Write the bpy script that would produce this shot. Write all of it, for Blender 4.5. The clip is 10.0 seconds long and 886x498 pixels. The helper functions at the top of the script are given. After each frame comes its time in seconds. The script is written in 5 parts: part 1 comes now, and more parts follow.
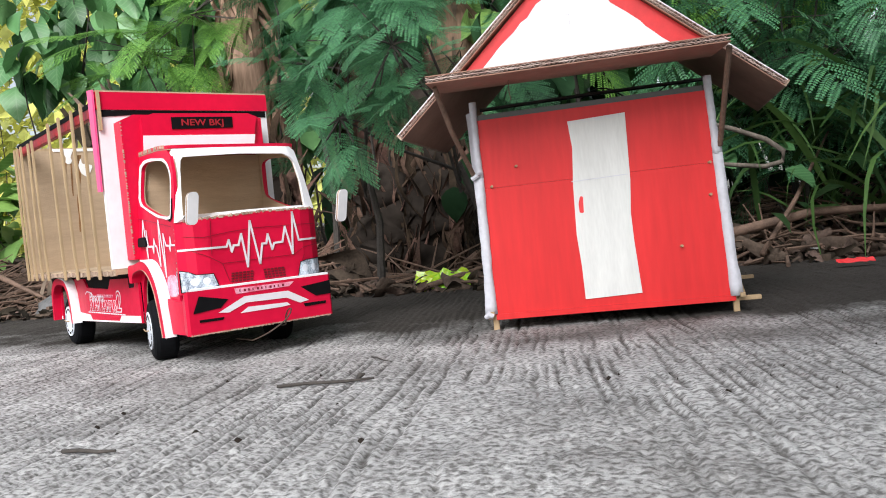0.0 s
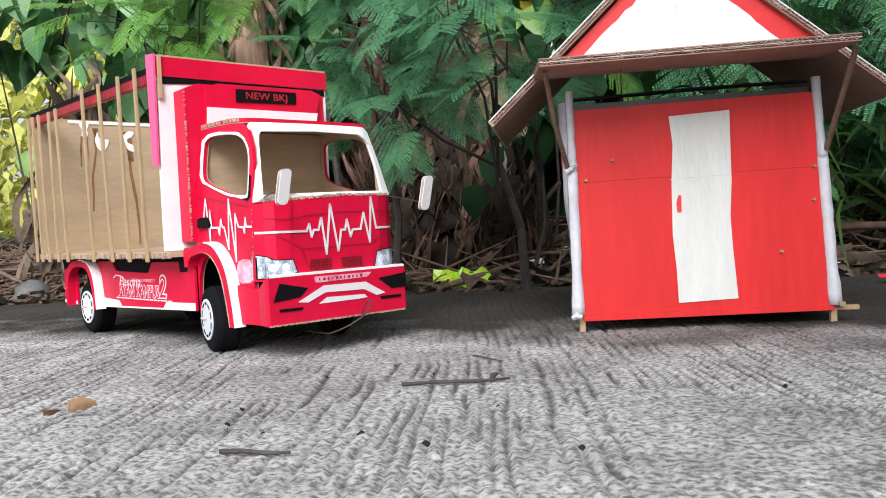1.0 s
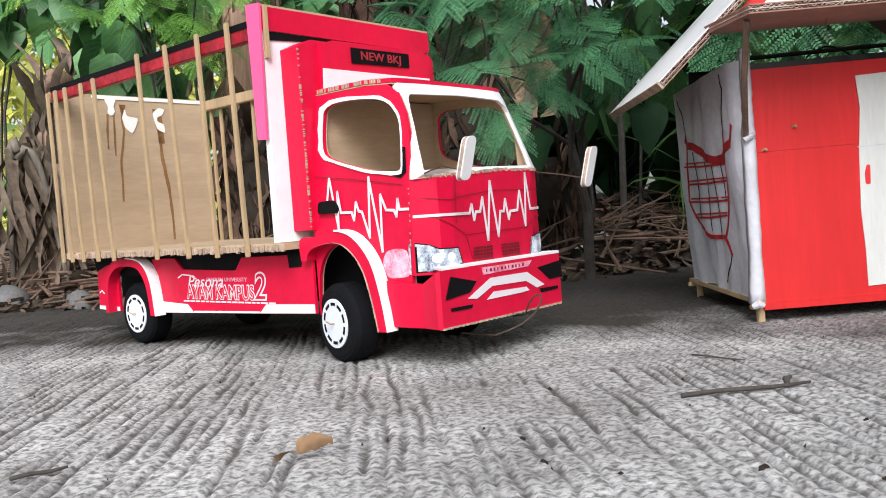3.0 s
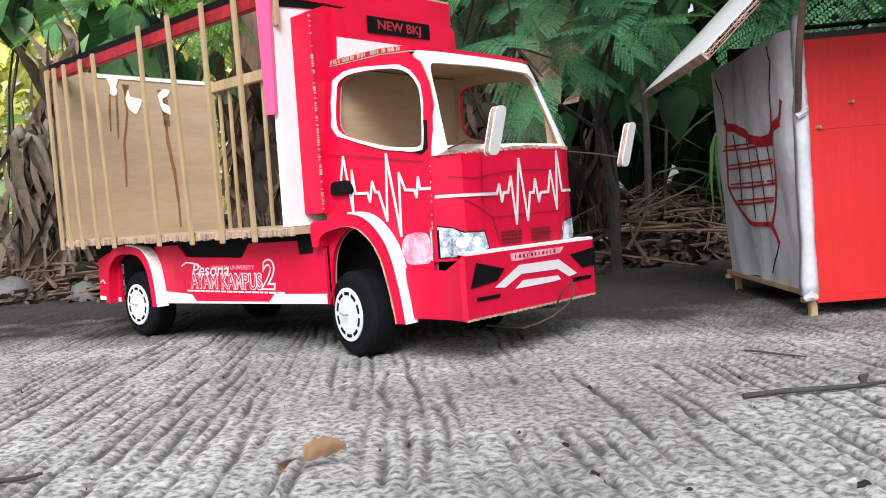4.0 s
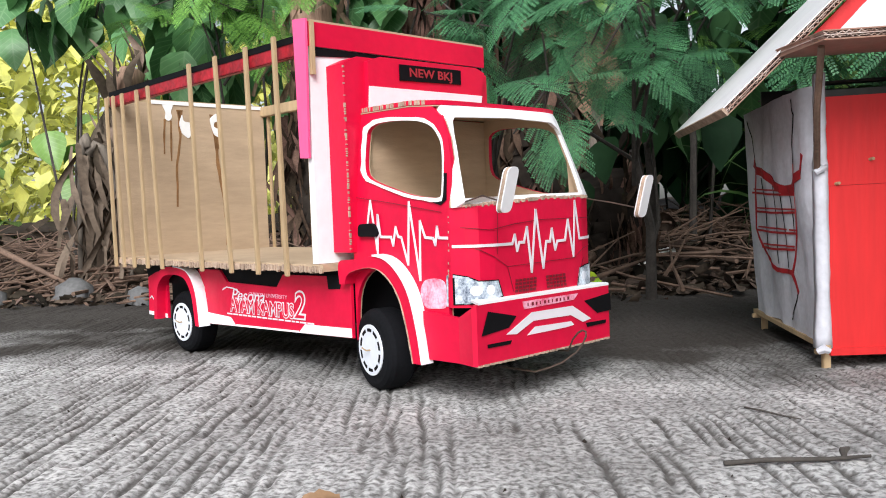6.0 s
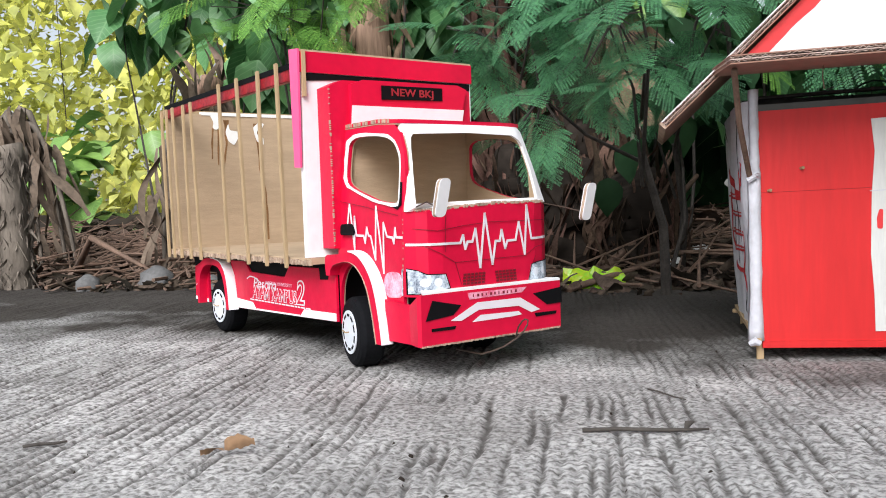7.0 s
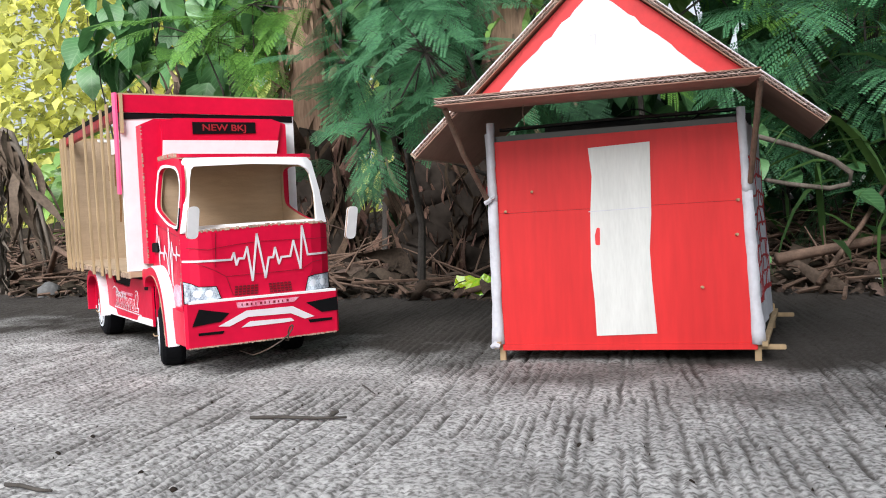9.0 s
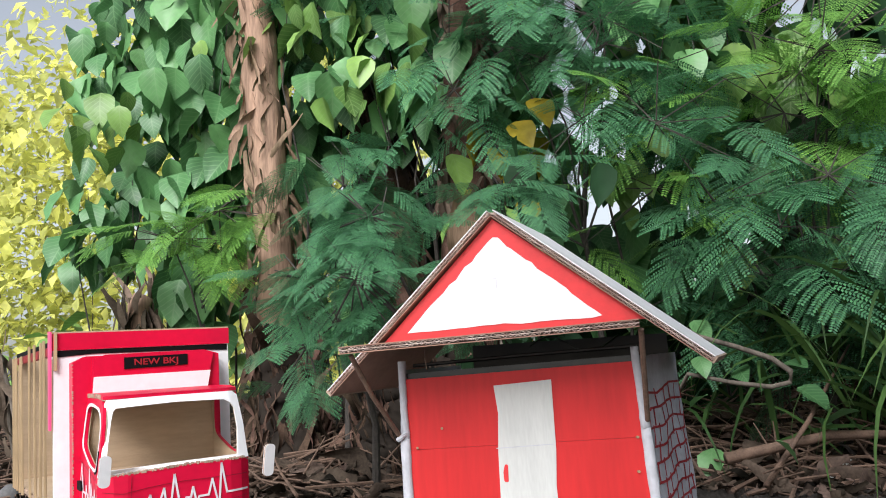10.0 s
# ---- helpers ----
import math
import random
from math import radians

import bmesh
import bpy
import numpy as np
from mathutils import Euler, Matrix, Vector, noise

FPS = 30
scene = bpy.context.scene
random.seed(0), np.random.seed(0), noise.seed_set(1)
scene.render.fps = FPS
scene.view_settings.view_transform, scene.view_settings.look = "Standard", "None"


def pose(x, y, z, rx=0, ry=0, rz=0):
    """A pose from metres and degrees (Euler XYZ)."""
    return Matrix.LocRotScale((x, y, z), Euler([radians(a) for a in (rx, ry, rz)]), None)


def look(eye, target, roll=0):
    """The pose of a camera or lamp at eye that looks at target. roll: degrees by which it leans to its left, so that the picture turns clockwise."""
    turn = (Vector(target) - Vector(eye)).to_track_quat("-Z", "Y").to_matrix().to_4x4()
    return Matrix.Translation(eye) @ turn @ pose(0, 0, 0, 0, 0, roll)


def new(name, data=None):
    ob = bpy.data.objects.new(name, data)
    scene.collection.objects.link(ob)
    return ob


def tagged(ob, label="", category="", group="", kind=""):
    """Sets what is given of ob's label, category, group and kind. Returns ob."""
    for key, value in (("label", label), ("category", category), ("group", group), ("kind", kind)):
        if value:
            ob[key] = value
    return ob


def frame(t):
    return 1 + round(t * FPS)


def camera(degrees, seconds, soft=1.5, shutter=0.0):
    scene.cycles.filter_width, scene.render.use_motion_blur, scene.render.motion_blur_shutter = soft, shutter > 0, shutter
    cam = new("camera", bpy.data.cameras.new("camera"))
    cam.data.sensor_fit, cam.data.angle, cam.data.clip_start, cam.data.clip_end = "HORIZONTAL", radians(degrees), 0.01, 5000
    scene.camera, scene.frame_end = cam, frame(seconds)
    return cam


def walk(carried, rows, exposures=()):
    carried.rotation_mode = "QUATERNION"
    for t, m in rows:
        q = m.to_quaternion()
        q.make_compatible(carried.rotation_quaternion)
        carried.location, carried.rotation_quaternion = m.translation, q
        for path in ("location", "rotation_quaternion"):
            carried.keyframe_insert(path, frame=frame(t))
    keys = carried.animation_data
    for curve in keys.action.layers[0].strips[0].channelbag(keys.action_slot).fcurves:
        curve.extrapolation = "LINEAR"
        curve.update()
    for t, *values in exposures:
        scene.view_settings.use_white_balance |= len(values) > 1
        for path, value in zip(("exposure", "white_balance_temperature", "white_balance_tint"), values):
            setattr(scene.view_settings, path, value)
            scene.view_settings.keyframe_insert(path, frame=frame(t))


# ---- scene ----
cam = camera(55.5, 10.0, soft=1.0)
METRES, EYE, TILT, LEAN, TURN = 1.5, 0.1391, -1.75, 5.44, 8.55
ROWS = [
    (0.0, 0.0, 0.0, 0.0, 0.0, 0.0, -0.0),
    (0.5, -0.0609, 0.0242, -0.0044, -3.75, 0.15, -2.63),
    (1.0, -0.1211, 0.0465, -0.0113, -4.63, 0.4, -2.44),
    (1.5, -0.1832, 0.0796, -0.014, -7.91, 0.93, -1.63),
    (2.0, -0.2401, 0.117, -0.0209, -9.83, 0.22, -1.02),
    (2.5, -0.2719, 0.1438, -0.0211, -10.77, 0.17, -0.92),
    (4.0, -0.2783, 0.2121, -0.029, -9.7, -0.04, -1.13),
    (4.5, -0.2711, 0.2359, -0.0382, -8.7, -0.94, -1.73),
    (5.0, -0.2866, 0.2533, -0.0317, -6.91, -0.71, -2.61),
    (5.5, -0.2825, 0.228, -0.0112, -7.1, -0.38, -2.84),
    (7.0, -0.166, 0.1008, 0.0118, 1.77, -1.5, -3.59),
    (7.5, -0.1004, 0.0741, 0.0137, 4.87, -2.87, -3.64),
    (8.0, -0.0248, 0.0556, 0.0108, 4.84, -3.32, -4.25),
    (8.5, 0.0273, 0.037, 0.0152, 5.06, -3.15, -4.36),
    (9.0, 0.0584, 0.0265, 0.0382, 5.77, -1.64, -3.17),
    (9.5, 0.0882, 0.0204, 0.0728, 6.0, 3.77, -2.32),
    (10.0, 0.1332, 0.0037, 0.1072, 6.19, 8.74, -1.98),
]
walk(cam, [(t, pose(0, 0, EYE, TILT, LEAN, TURN) @ pose(METRES * x, METRES * y, METRES * z, 90 + pitch, roll, yaw)) for t, x, y, z, yaw, pitch, roll in ROWS])
# ---------------------------------------------------------------- world and light
SKY, SUN, EXPOSURE = 0.115, 2.5, 0.74
world = bpy.data.worlds.new("sky")
scene.world = world
world.use_nodes = True
wn = world.node_tree.nodes
sky = wn.new("ShaderNodeTexSky")
sky.sky_type, sky.sun_disc = "NISHITA", False
sky.sun_elevation, sky.sun_rotation = radians(42), radians(184)
sky.dust_density, sky.air_density = 3.0, 1.0
haze = wn.new("ShaderNodeHueSaturation")
haze.inputs["Saturation"].default_value = 0.42
world.node_tree.links.new(sky.outputs[0], haze.inputs["Color"])
world.node_tree.links.new(haze.outputs[0], wn["Background"].inputs[0])
wn["Background"].inputs[1].default_value = SKY
sun_data = bpy.data.lights.new("sun", "SUN")
sun_data.energy, sun_data.angle, sun_data.color = SUN, radians(36), (0.985, 0.99, 1.03)
sun_lamp = new("sun", sun_data)
sun_lamp.matrix_world = look((-0.15, -2.6, 2.35), (0, 0, 0))
scene.view_settings.exposure = EXPOSURE


# ---------------------------------------------------------------- materials
def material(name, colour, rough=0.6, metal=0.0, var=0.25, scale=20.0, bump=0.2, bump_scale=120.0, dark=None,
             translucent=0.0, stretch=(1, 1, 1), rand=0.0, spec=0.5, coords="Object", mode="noise"):
    """A principled material with colour variation at two scales, and bump."""
    mat = bpy.data.materials.new(name)
    mat.use_nodes = True
    nt = mat.node_tree
    n, link = nt.nodes, nt.links.new
    bsdf = n["Principled BSDF"]
    bsdf.inputs["Roughness"].default_value = rough
    bsdf.inputs["Metallic"].default_value = metal
    bsdf.inputs["Specular IOR Level"].default_value = spec
    tc = n.new("ShaderNodeTexCoord")
    mp = n.new("ShaderNodeMapping")
    mp.inputs["Scale"].default_value = stretch
    link(tc.outputs[coords], mp.inputs[0])
    big = n.new("ShaderNodeTexNoise")
    big.inputs["Scale"].default_value, big.inputs["Detail"].default_value = scale, 5
    fine = n.new("ShaderNodeTexNoise")
    fine.inputs["Scale"].default_value, fine.inputs["Detail"].default_value = scale * 7, 4
    link(mp.outputs[0], big.inputs[0]), link(mp.outputs[0], fine.inputs[0])
    add = n.new("ShaderNodeMath")
    add.operation = "MULTIPLY_ADD"
    add.inputs[1].default_value = 0.6
    link(big.outputs[0], add.inputs[0])
    half = n.new("ShaderNodeMath")
    half.operation = "MULTIPLY"
    half.inputs[1].default_value = 0.4
    link(fine.outputs[0], half.inputs[0]), link(half.outputs[0], add.inputs[2])
    ramp = n.new("ShaderNodeValToRGB")
    low = dark or tuple(c * (1 - var) for c in colour)
    high = tuple(min(1.0, c * (1 + var * 0.5)) for c in colour)
    ramp.color_ramp.elements[0].position, ramp.color_ramp.elements[1].position = 0.33, 0.67
    ramp.color_ramp.elements[0].color, ramp.color_ramp.elements[1].color = (*low, 1), (*high, 1)
    link(add.outputs[0], ramp.inputs[0])
    out = ramp.outputs[0]
    if rand:
        geo = n.new("ShaderNodeNewGeometry")
        hsv = n.new("ShaderNodeHueSaturation")
        mr = n.new("ShaderNodeMapRange")
        mr.inputs["To Min"].default_value, mr.inputs["To Max"].default_value = 1 - rand, 1 + rand
        link(geo.outputs["Random Per Island"], mr.inputs["Value"])
        link(mr.outputs[0], hsv.inputs["Value"])
        mh = n.new("ShaderNodeMapRange")
        mh.inputs["To Min"].default_value, mh.inputs["To Max"].default_value = 0.5 + 0.03 * rand, 0.5 - 0.03 * rand
        link(geo.outputs["Random Per Island"], mh.inputs["Value"])
        link(mh.outputs[0], hsv.inputs["Hue"])
        link(out, hsv.inputs["Color"])
        out = hsv.outputs[0]
    link(out, bsdf.inputs["Base Color"])
    if bump:
        bt = n.new("ShaderNodeTexNoise")
        bt.inputs["Scale"].default_value, bt.inputs["Detail"].default_value = bump_scale, 6
        link(mp.outputs[0], bt.inputs[0])
        bp = n.new("ShaderNodeBump")
        bp.inputs["Strength"].default_value, bp.inputs["Distance"].default_value = bump, 0.002
        link(bt.outputs[0], bp.inputs["Height"])
        link(bp.outputs[0], bsdf.inputs["Normal"])
    if translucent:
        tr = n.new("ShaderNodeBsdfTranslucent")
        link(out, tr.inputs["Color"])
        mix = n.new("ShaderNodeMixShader")
        mix.inputs[0].default_value = translucent
        link(bsdf.outputs[0], mix.inputs[1]), link(tr.outputs[0], mix.inputs[2])
        link(mix.outputs[0], n["Material Output"].inputs["Surface"])
    return mat


PRINT = material("red_print", (0.60, 0.004, 0.040), 0.42, var=0.14, scale=14, bump=0.35, bump_scale=45, spec=0.22)
PAINT = material("red_paint", (0.64, 0.028, 0.030), 0.42, var=0.17, scale=6, bump=0.2, bump_scale=40, stretch=(3.2, 1, 0.4), spec=0.25)
TRIM = material("red_trim_paint", (0.72, 0.03, 0.035), 0.5, var=0.15, scale=20, bump=0.2)
PINK = material("pink_tape", (0.86, 0.10, 0.27), 0.35, var=0.1, scale=12, bump=0.1)
WHITE = material("white_paint", (0.80, 0.80, 0.82), 0.5, var=0.08, scale=16, bump=0.25, bump_scale=60)
DOORWHITE = material("brushed_white_paint", (0.66, 0.67, 0.65), 0.5, var=0.12, scale=14, bump=0.25, bump_scale=60, stretch=(4, 1, 0.6))
INK = material("white_ink", (0.72, 0.68, 0.72), 0.4, var=0.05, bump=0)
PALEINK = material("faded_pink_ink", (0.80, 0.55, 0.66), 0.4, var=0.2, scale=55, bump=0, dark=(0.62, 0.05, 0.13))
DARKRED = material("dark_red_ink", (0.17, 0.005, 0.014), 0.4, var=0.2, bump=0)
BLACK = material("black_print", (0.004, 0.004, 0.005), 0.7, var=0.3, bump=0.1, spec=0.12)
PLASTIC = material("black_plastic_sheet", (0.006, 0.007, 0.008), 0.3, var=0.4, scale=30, bump=0.6, bump_scale=30)
LEDRED = material("led_red_ink", (0.30, 0.012, 0.02), 0.4, var=0.2, bump=0)
CARD = material("kraft_cardboard", (0.45, 0.335, 0.225), 0.8, var=0.15, scale=7, bump=0.3, bump_scale=200, stretch=(1, 1, 6), spec=0.2)
CARDDULL = material("grey_brown_cardboard", (0.34, 0.20, 0.15), 0.85, var=0.2, scale=18, bump=0.3, bump_scale=150, spec=0.2)
PALEFLUTE = material("paint_daubed_cardboard_edge", (0.60, 0.50, 0.45), 0.9, var=0.4, scale=50, bump=0.5, bump_scale=300, spec=0.1, dark=(0.34, 0.20, 0.16))
FLUTE = material("cardboard_edge", (0.44, 0.33, 0.25), 0.9, var=0.45, scale=60, bump=0.5, bump_scale=300, spec=0.1)
DARKTWIG = material("dark_grey_twig", (0.060, 0.052, 0.045), 0.85, var=0.5, scale=40, bump=0.6, bump_scale=150)
RAIL = material("streaked_red_tape", (0.36, 0.012, 0.022), 0.4, var=0.7, scale=30, bump=0.5, bump_scale=80, spec=0.3)
STAIN = material("brown_water_stain", (0.25, 0.13, 0.055), 0.8, var=0.35, scale=40, bump=0.1, spec=0.2)
TORN = material("torn_white_paper", (0.82, 0.82, 0.80), 0.8, var=0.1, bump=0.3)
BAMBOO = material("bamboo_strip", (0.42, 0.30, 0.17), 0.7, var=0.35, scale=25, bump=0.3, bump_scale=150, stretch=(1, 1, 0.12))
TWIG = material("brown_twig", (0.16, 0.10, 0.07), 0.8, var=0.5, scale=40, bump=0.6, bump_scale=150)
RUBBER = material("black_foam_tyre", (0.006, 0.0065, 0.008), 0.85, var=0.3, scale=40, bump=0.3, bump_scale=200, spec=0.1)
HUB = material("printed_white_hub", (0.68, 0.72, 0.78), 0.45, var=0.08, bump=0)
WIRE = material("rusty_wire", (0.05, 0.032, 0.022), 0.6, var=0.4, bump=0.2)
CLOTH = material("pale_grey_cloth", (0.60, 0.61, 0.66), 0.9, var=0.2, scale=22, bump=0.8, bump_scale=45, spec=0.1)
REDINK = material("dark_red_marker", (0.42, 0.012, 0.02), 0.6, var=0.3, scale=60, bump=0)
LAMP = material("printed_headlight", (0.62, 0.70, 0.80), 0.3, var=0.6, scale=75, bump=0, dark=(0.035, 0.055, 0.10))
SOIL = material("dark_soil", (0.034, 0.027, 0.022), 0.95, var=0.6, scale=6, bump=0.9, bump_scale=40, spec=0.1)


# ---------------------------------------------------------------- mesh helpers
def part(name, bm, mat, parent=None, label="", smooth=False):
    me = bpy.data.meshes.new(name)
    bmesh.ops.recalc_face_normals(bm, faces=bm.faces)
    bm.to_mesh(me)
    bm.free()
    me.materials.append(mat)
    if smooth:
        me.polygons.foreach_set("use_smooth", [True] * len(me.polygons))
    ob = new(name, me)
    ob.parent = parent
    if label:
        ob["label"] = label
    return ob


def raw(name, verts, faces, mat, parent=None, label="", smooth=False):
    me = bpy.data.meshes.new(name)
    me.from_pydata([tuple(v) for v in verts], [], [tuple(f) for f in faces])
    me.materials.append(mat)
    if smooth:
        me.polygons.foreach_set("use_smooth", [True] * len(me.polygons))
    ob = new(name, me)
    ob.parent = parent
    if label:
        ob["label"] = label
    return ob


def thing(name, m, label, category, group=""):
    ob = new(name)
    ob.empty_display_size = 0.02
    ob.matrix_world = m
    return tagged(ob, label, category, group)


def block(x0, x1, y0, y1, z0, z1, bm=None, bevel=0.0):
    bm = bm or bmesh.new()
    fresh = bmesh.ops.create_cube(bm, size=1.0)["verts"]
    for v in fresh:
        v.co = Vector((x0 + (v.co.x + 0.5) * (x1 - x0), y0 + (v.co.y + 0.5) * (y1 - y0), z0 + (v.co.z + 0.5) * (z1 - z0)))
    if bevel:
        bmesh.ops.bevel(bm, geom=list({e for v in fresh for e in v.link_edges}), offset=bevel, segments=2, affect="EDGES")
    return bm


def slab(loop, offset, bm=None, hole=None):
    """A flat sheet bounded by loop (and pierced by hole), made thick by offset."""
    bm = bm or bmesh.new()
    edges = []
    for ring in ([loop, hole] if hole else [loop]):
        vs = [bm.verts.new(p) for p in ring]
        edges += [bm.edges.new((vs[i], vs[(i + 1) % len(vs)])) for i in range(len(vs))]
    if hole:
        faces = [g for g in bmesh.ops.triangle_fill(bm, use_beauty=True, use_dissolve=False, edges=edges)["geom"] if isinstance(g, bmesh.types.BMFace)]
    else:
        faces = [bm.faces.new([e.verts[0] for e in edges])]
    ext = bmesh.ops.extrude_face_region(bm, geom=faces)["geom"]
    bmesh.ops.translate(bm, vec=offset, verts=[g for g in ext if isinstance(g, bmesh.types.BMVert)])
    return bm


def rounded(corners, radius, steps=5):
    """A 2D loop with its corners rounded."""
    out, n = [], len(corners)
    for i in range(n):
        p, a, b = Vector(corners[i]), Vector(corners[i - 1]), Vector(corners[(i + 1) % n])
        r = min(radius, (a - p).length * 0.48, (b - p).length * 0.48)
        s, e = p + (a - p).normalized() * r, p + (b - p).normalized() * r
        for k in range(steps + 1):
            u = k / steps
            out.append((1 - u) ** 2 * s + 2 * u * (1 - u) * p + u * u * e)
    return out


def stroke(points, width, place, lift, bm=None):
    """A thin ribbon along 2D points; place maps 2D to 3D, lift is its thickness."""
    bm = bm or bmesh.new()
    for p, q in zip(points, points[1:]):
        p, q = Vector(p), Vector(q)
        d = (q - p).normalized()
        s = Vector((-d.y, d.x)) * width / 2
        p, q = p - d * width * 0.3, q + d * width * 0.3
        slab([place(*c) for c in (p - s, q - s, q + s, p + s)], lift, bm)
    return bm


def tube(points, radii, sides=7, bm=None, jitter=0.0, rng=random):
    """A tapered round tube along 3D points."""
    bm = bm or bmesh.new()
    pts = [Vector(p) for p in points]
    if not isinstance(radii, (list, tuple)):
        radii = [radii] * len(pts)
    rings = []
    ref = Vector((0.31, 0.52, 0.79))
    for i, p in enumerate(pts):
        d = (pts[min(i + 1, len(pts) - 1)] - pts[max(i - 1, 0)]).normalized()
        u = d.cross(ref).normalized()
        w = d.cross(u)
        rings.append([bm.verts.new(p + (u * math.cos(2 * math.pi * k / sides) + w * math.sin(2 * math.pi * k / sides)) * radii[i] * (1 + jitter * rng.uniform(-1, 1))) for k in range(sides)])
    for a, b in zip(rings, rings[1:]):
        for k in range(sides):
            bm.faces.new((a[k], a[(k + 1) % sides], b[(k + 1) % sides], b[k]))
    bm.faces.new(rings[0]), bm.faces.new(rings[-1][::-1])
    return bm


def lettering(name, text, size, m, mat, parent, label="", sx=1.0, shear=0.0, weight=0.0):
    """Letters in the built-in font as a mesh; m is the pose of the line's middle, in the parent."""
    cu = bpy.data.curves.new(name, "FONT")
    cu.body, cu.size, cu.extrude, cu.align_x, cu.align_y, cu.shear, cu.offset = text, size, 0.0002, "CENTER", "CENTER", shear, weight
    tmp = bpy.data.objects.new(name, cu)
    scene.collection.objects.link(tmp)
    dg = bpy.context.evaluated_depsgraph_get()
    me = bpy.data.meshes.new_from_object(tmp.evaluated_get(dg))
    bpy.data.objects.remove(tmp), bpy.data.curves.remove(cu)
    me.transform(m @ Matrix.Diagonal((sx, 1, 1, 1)))
    me.materials.clear()
    me.materials.append(mat)
    me.name = name
    ob = new(name, me)
    ob.parent = parent
    if label:
        ob["label"] = label
    return ob


# ---------------------------------------------------------------- ground
rs = np.random.RandomState(3)


def value_noise(x, y, sx, sy, seed):
    """Smooth 2D noise over arrays, with cell sizes sx and sy."""
    table = np.random.RandomState(seed).rand(257, 257)
    u, v = x / sx, y / sy
    iu, iv = np.floor(u).astype(int), np.floor(v).astype(int)
    fu, fv = u - iu, v - iv
    fu, fv = fu * fu * (3 - 2 * fu), fv * fv * (3 - 2 * fv)
    g = lambda a, b: table[a % 257, b % 257]
    return (g(iu, iv) * (1 - fu) + g(iu + 1, iv) * fu) * (1 - fv) + (g(iu, iv + 1) * (1 - fu) + g(iu + 1, iv + 1) * fu) * fv


def slab_height(x, y):
    """Raked concrete: broken grooves that run away from the camera's start, worn in patches, over a pitted surface."""
    wob = x + 0.04 * (y - 1.0) + 0.014 * value_noise(x, y, 0.10, 0.26, 5) + 0.0055 * value_noise(x, y, 0.022, 0.05, 8) + 0.0013 * value_noise(x, y, 0.008, 0.014, 15)
    comb = wob / 0.0108 + 0.8 * value_noise(x, y, 0.035, 0.5, 16)
    row = np.floor(comb)
    across = abs(comb - row - 0.5) * 2
    bite = np.clip(1.9 * value_noise(row * 0.37, y, 0.29, 0.075, 2) - 0.28, 0.0, 1.0)
    wide = 0.50 + 0.38 * value_noise(row * 0.61, y, 0.43, 0.045, 1)
    groove = np.clip(1.0 - across / wide, 0, 1) ** 0.8 * bite
    nick = np.clip(value_noise(x, y, 0.0058, 0.0085, 17) * 3.2 - 2.25, 0, 1)
    worn = np.clip(value_noise(x, y, 0.09, 0.13, 6) * 2.2 - 0.15, 0.3, 1.0)
    patch = 1 - 0.85 * np.clip(1 - np.maximum(abs((x + 0.405 + 0.1 * (y - .78)) / 0.045), abs((y - 0.775) / 0.07)), 0, 0.2) / 0.2
    rough = 0.55 * value_noise(x, y, 0.0042, 0.0050, 4) + 0.6 * value_noise(x, y, 0.0085, 0.0095, 9) + 0.5 * value_noise(x, y, 0.021, 0.026, 10)
    return -groove * 0.0030 * worn * patch - nick * 0.0018 + (rough - 0.82) * 0.0014 + (value_noise(x, y, 0.4, 0.4, 7) - 0.5) * 0.003 + 0.0006


def road_edge(x):
    """How far back the concrete reaches."""
    return 1.79 + 0.08 * np.sin(x * 3.1 + 0.4) + 0.05 * np.sin(x * 9.7) - 0.10 * x


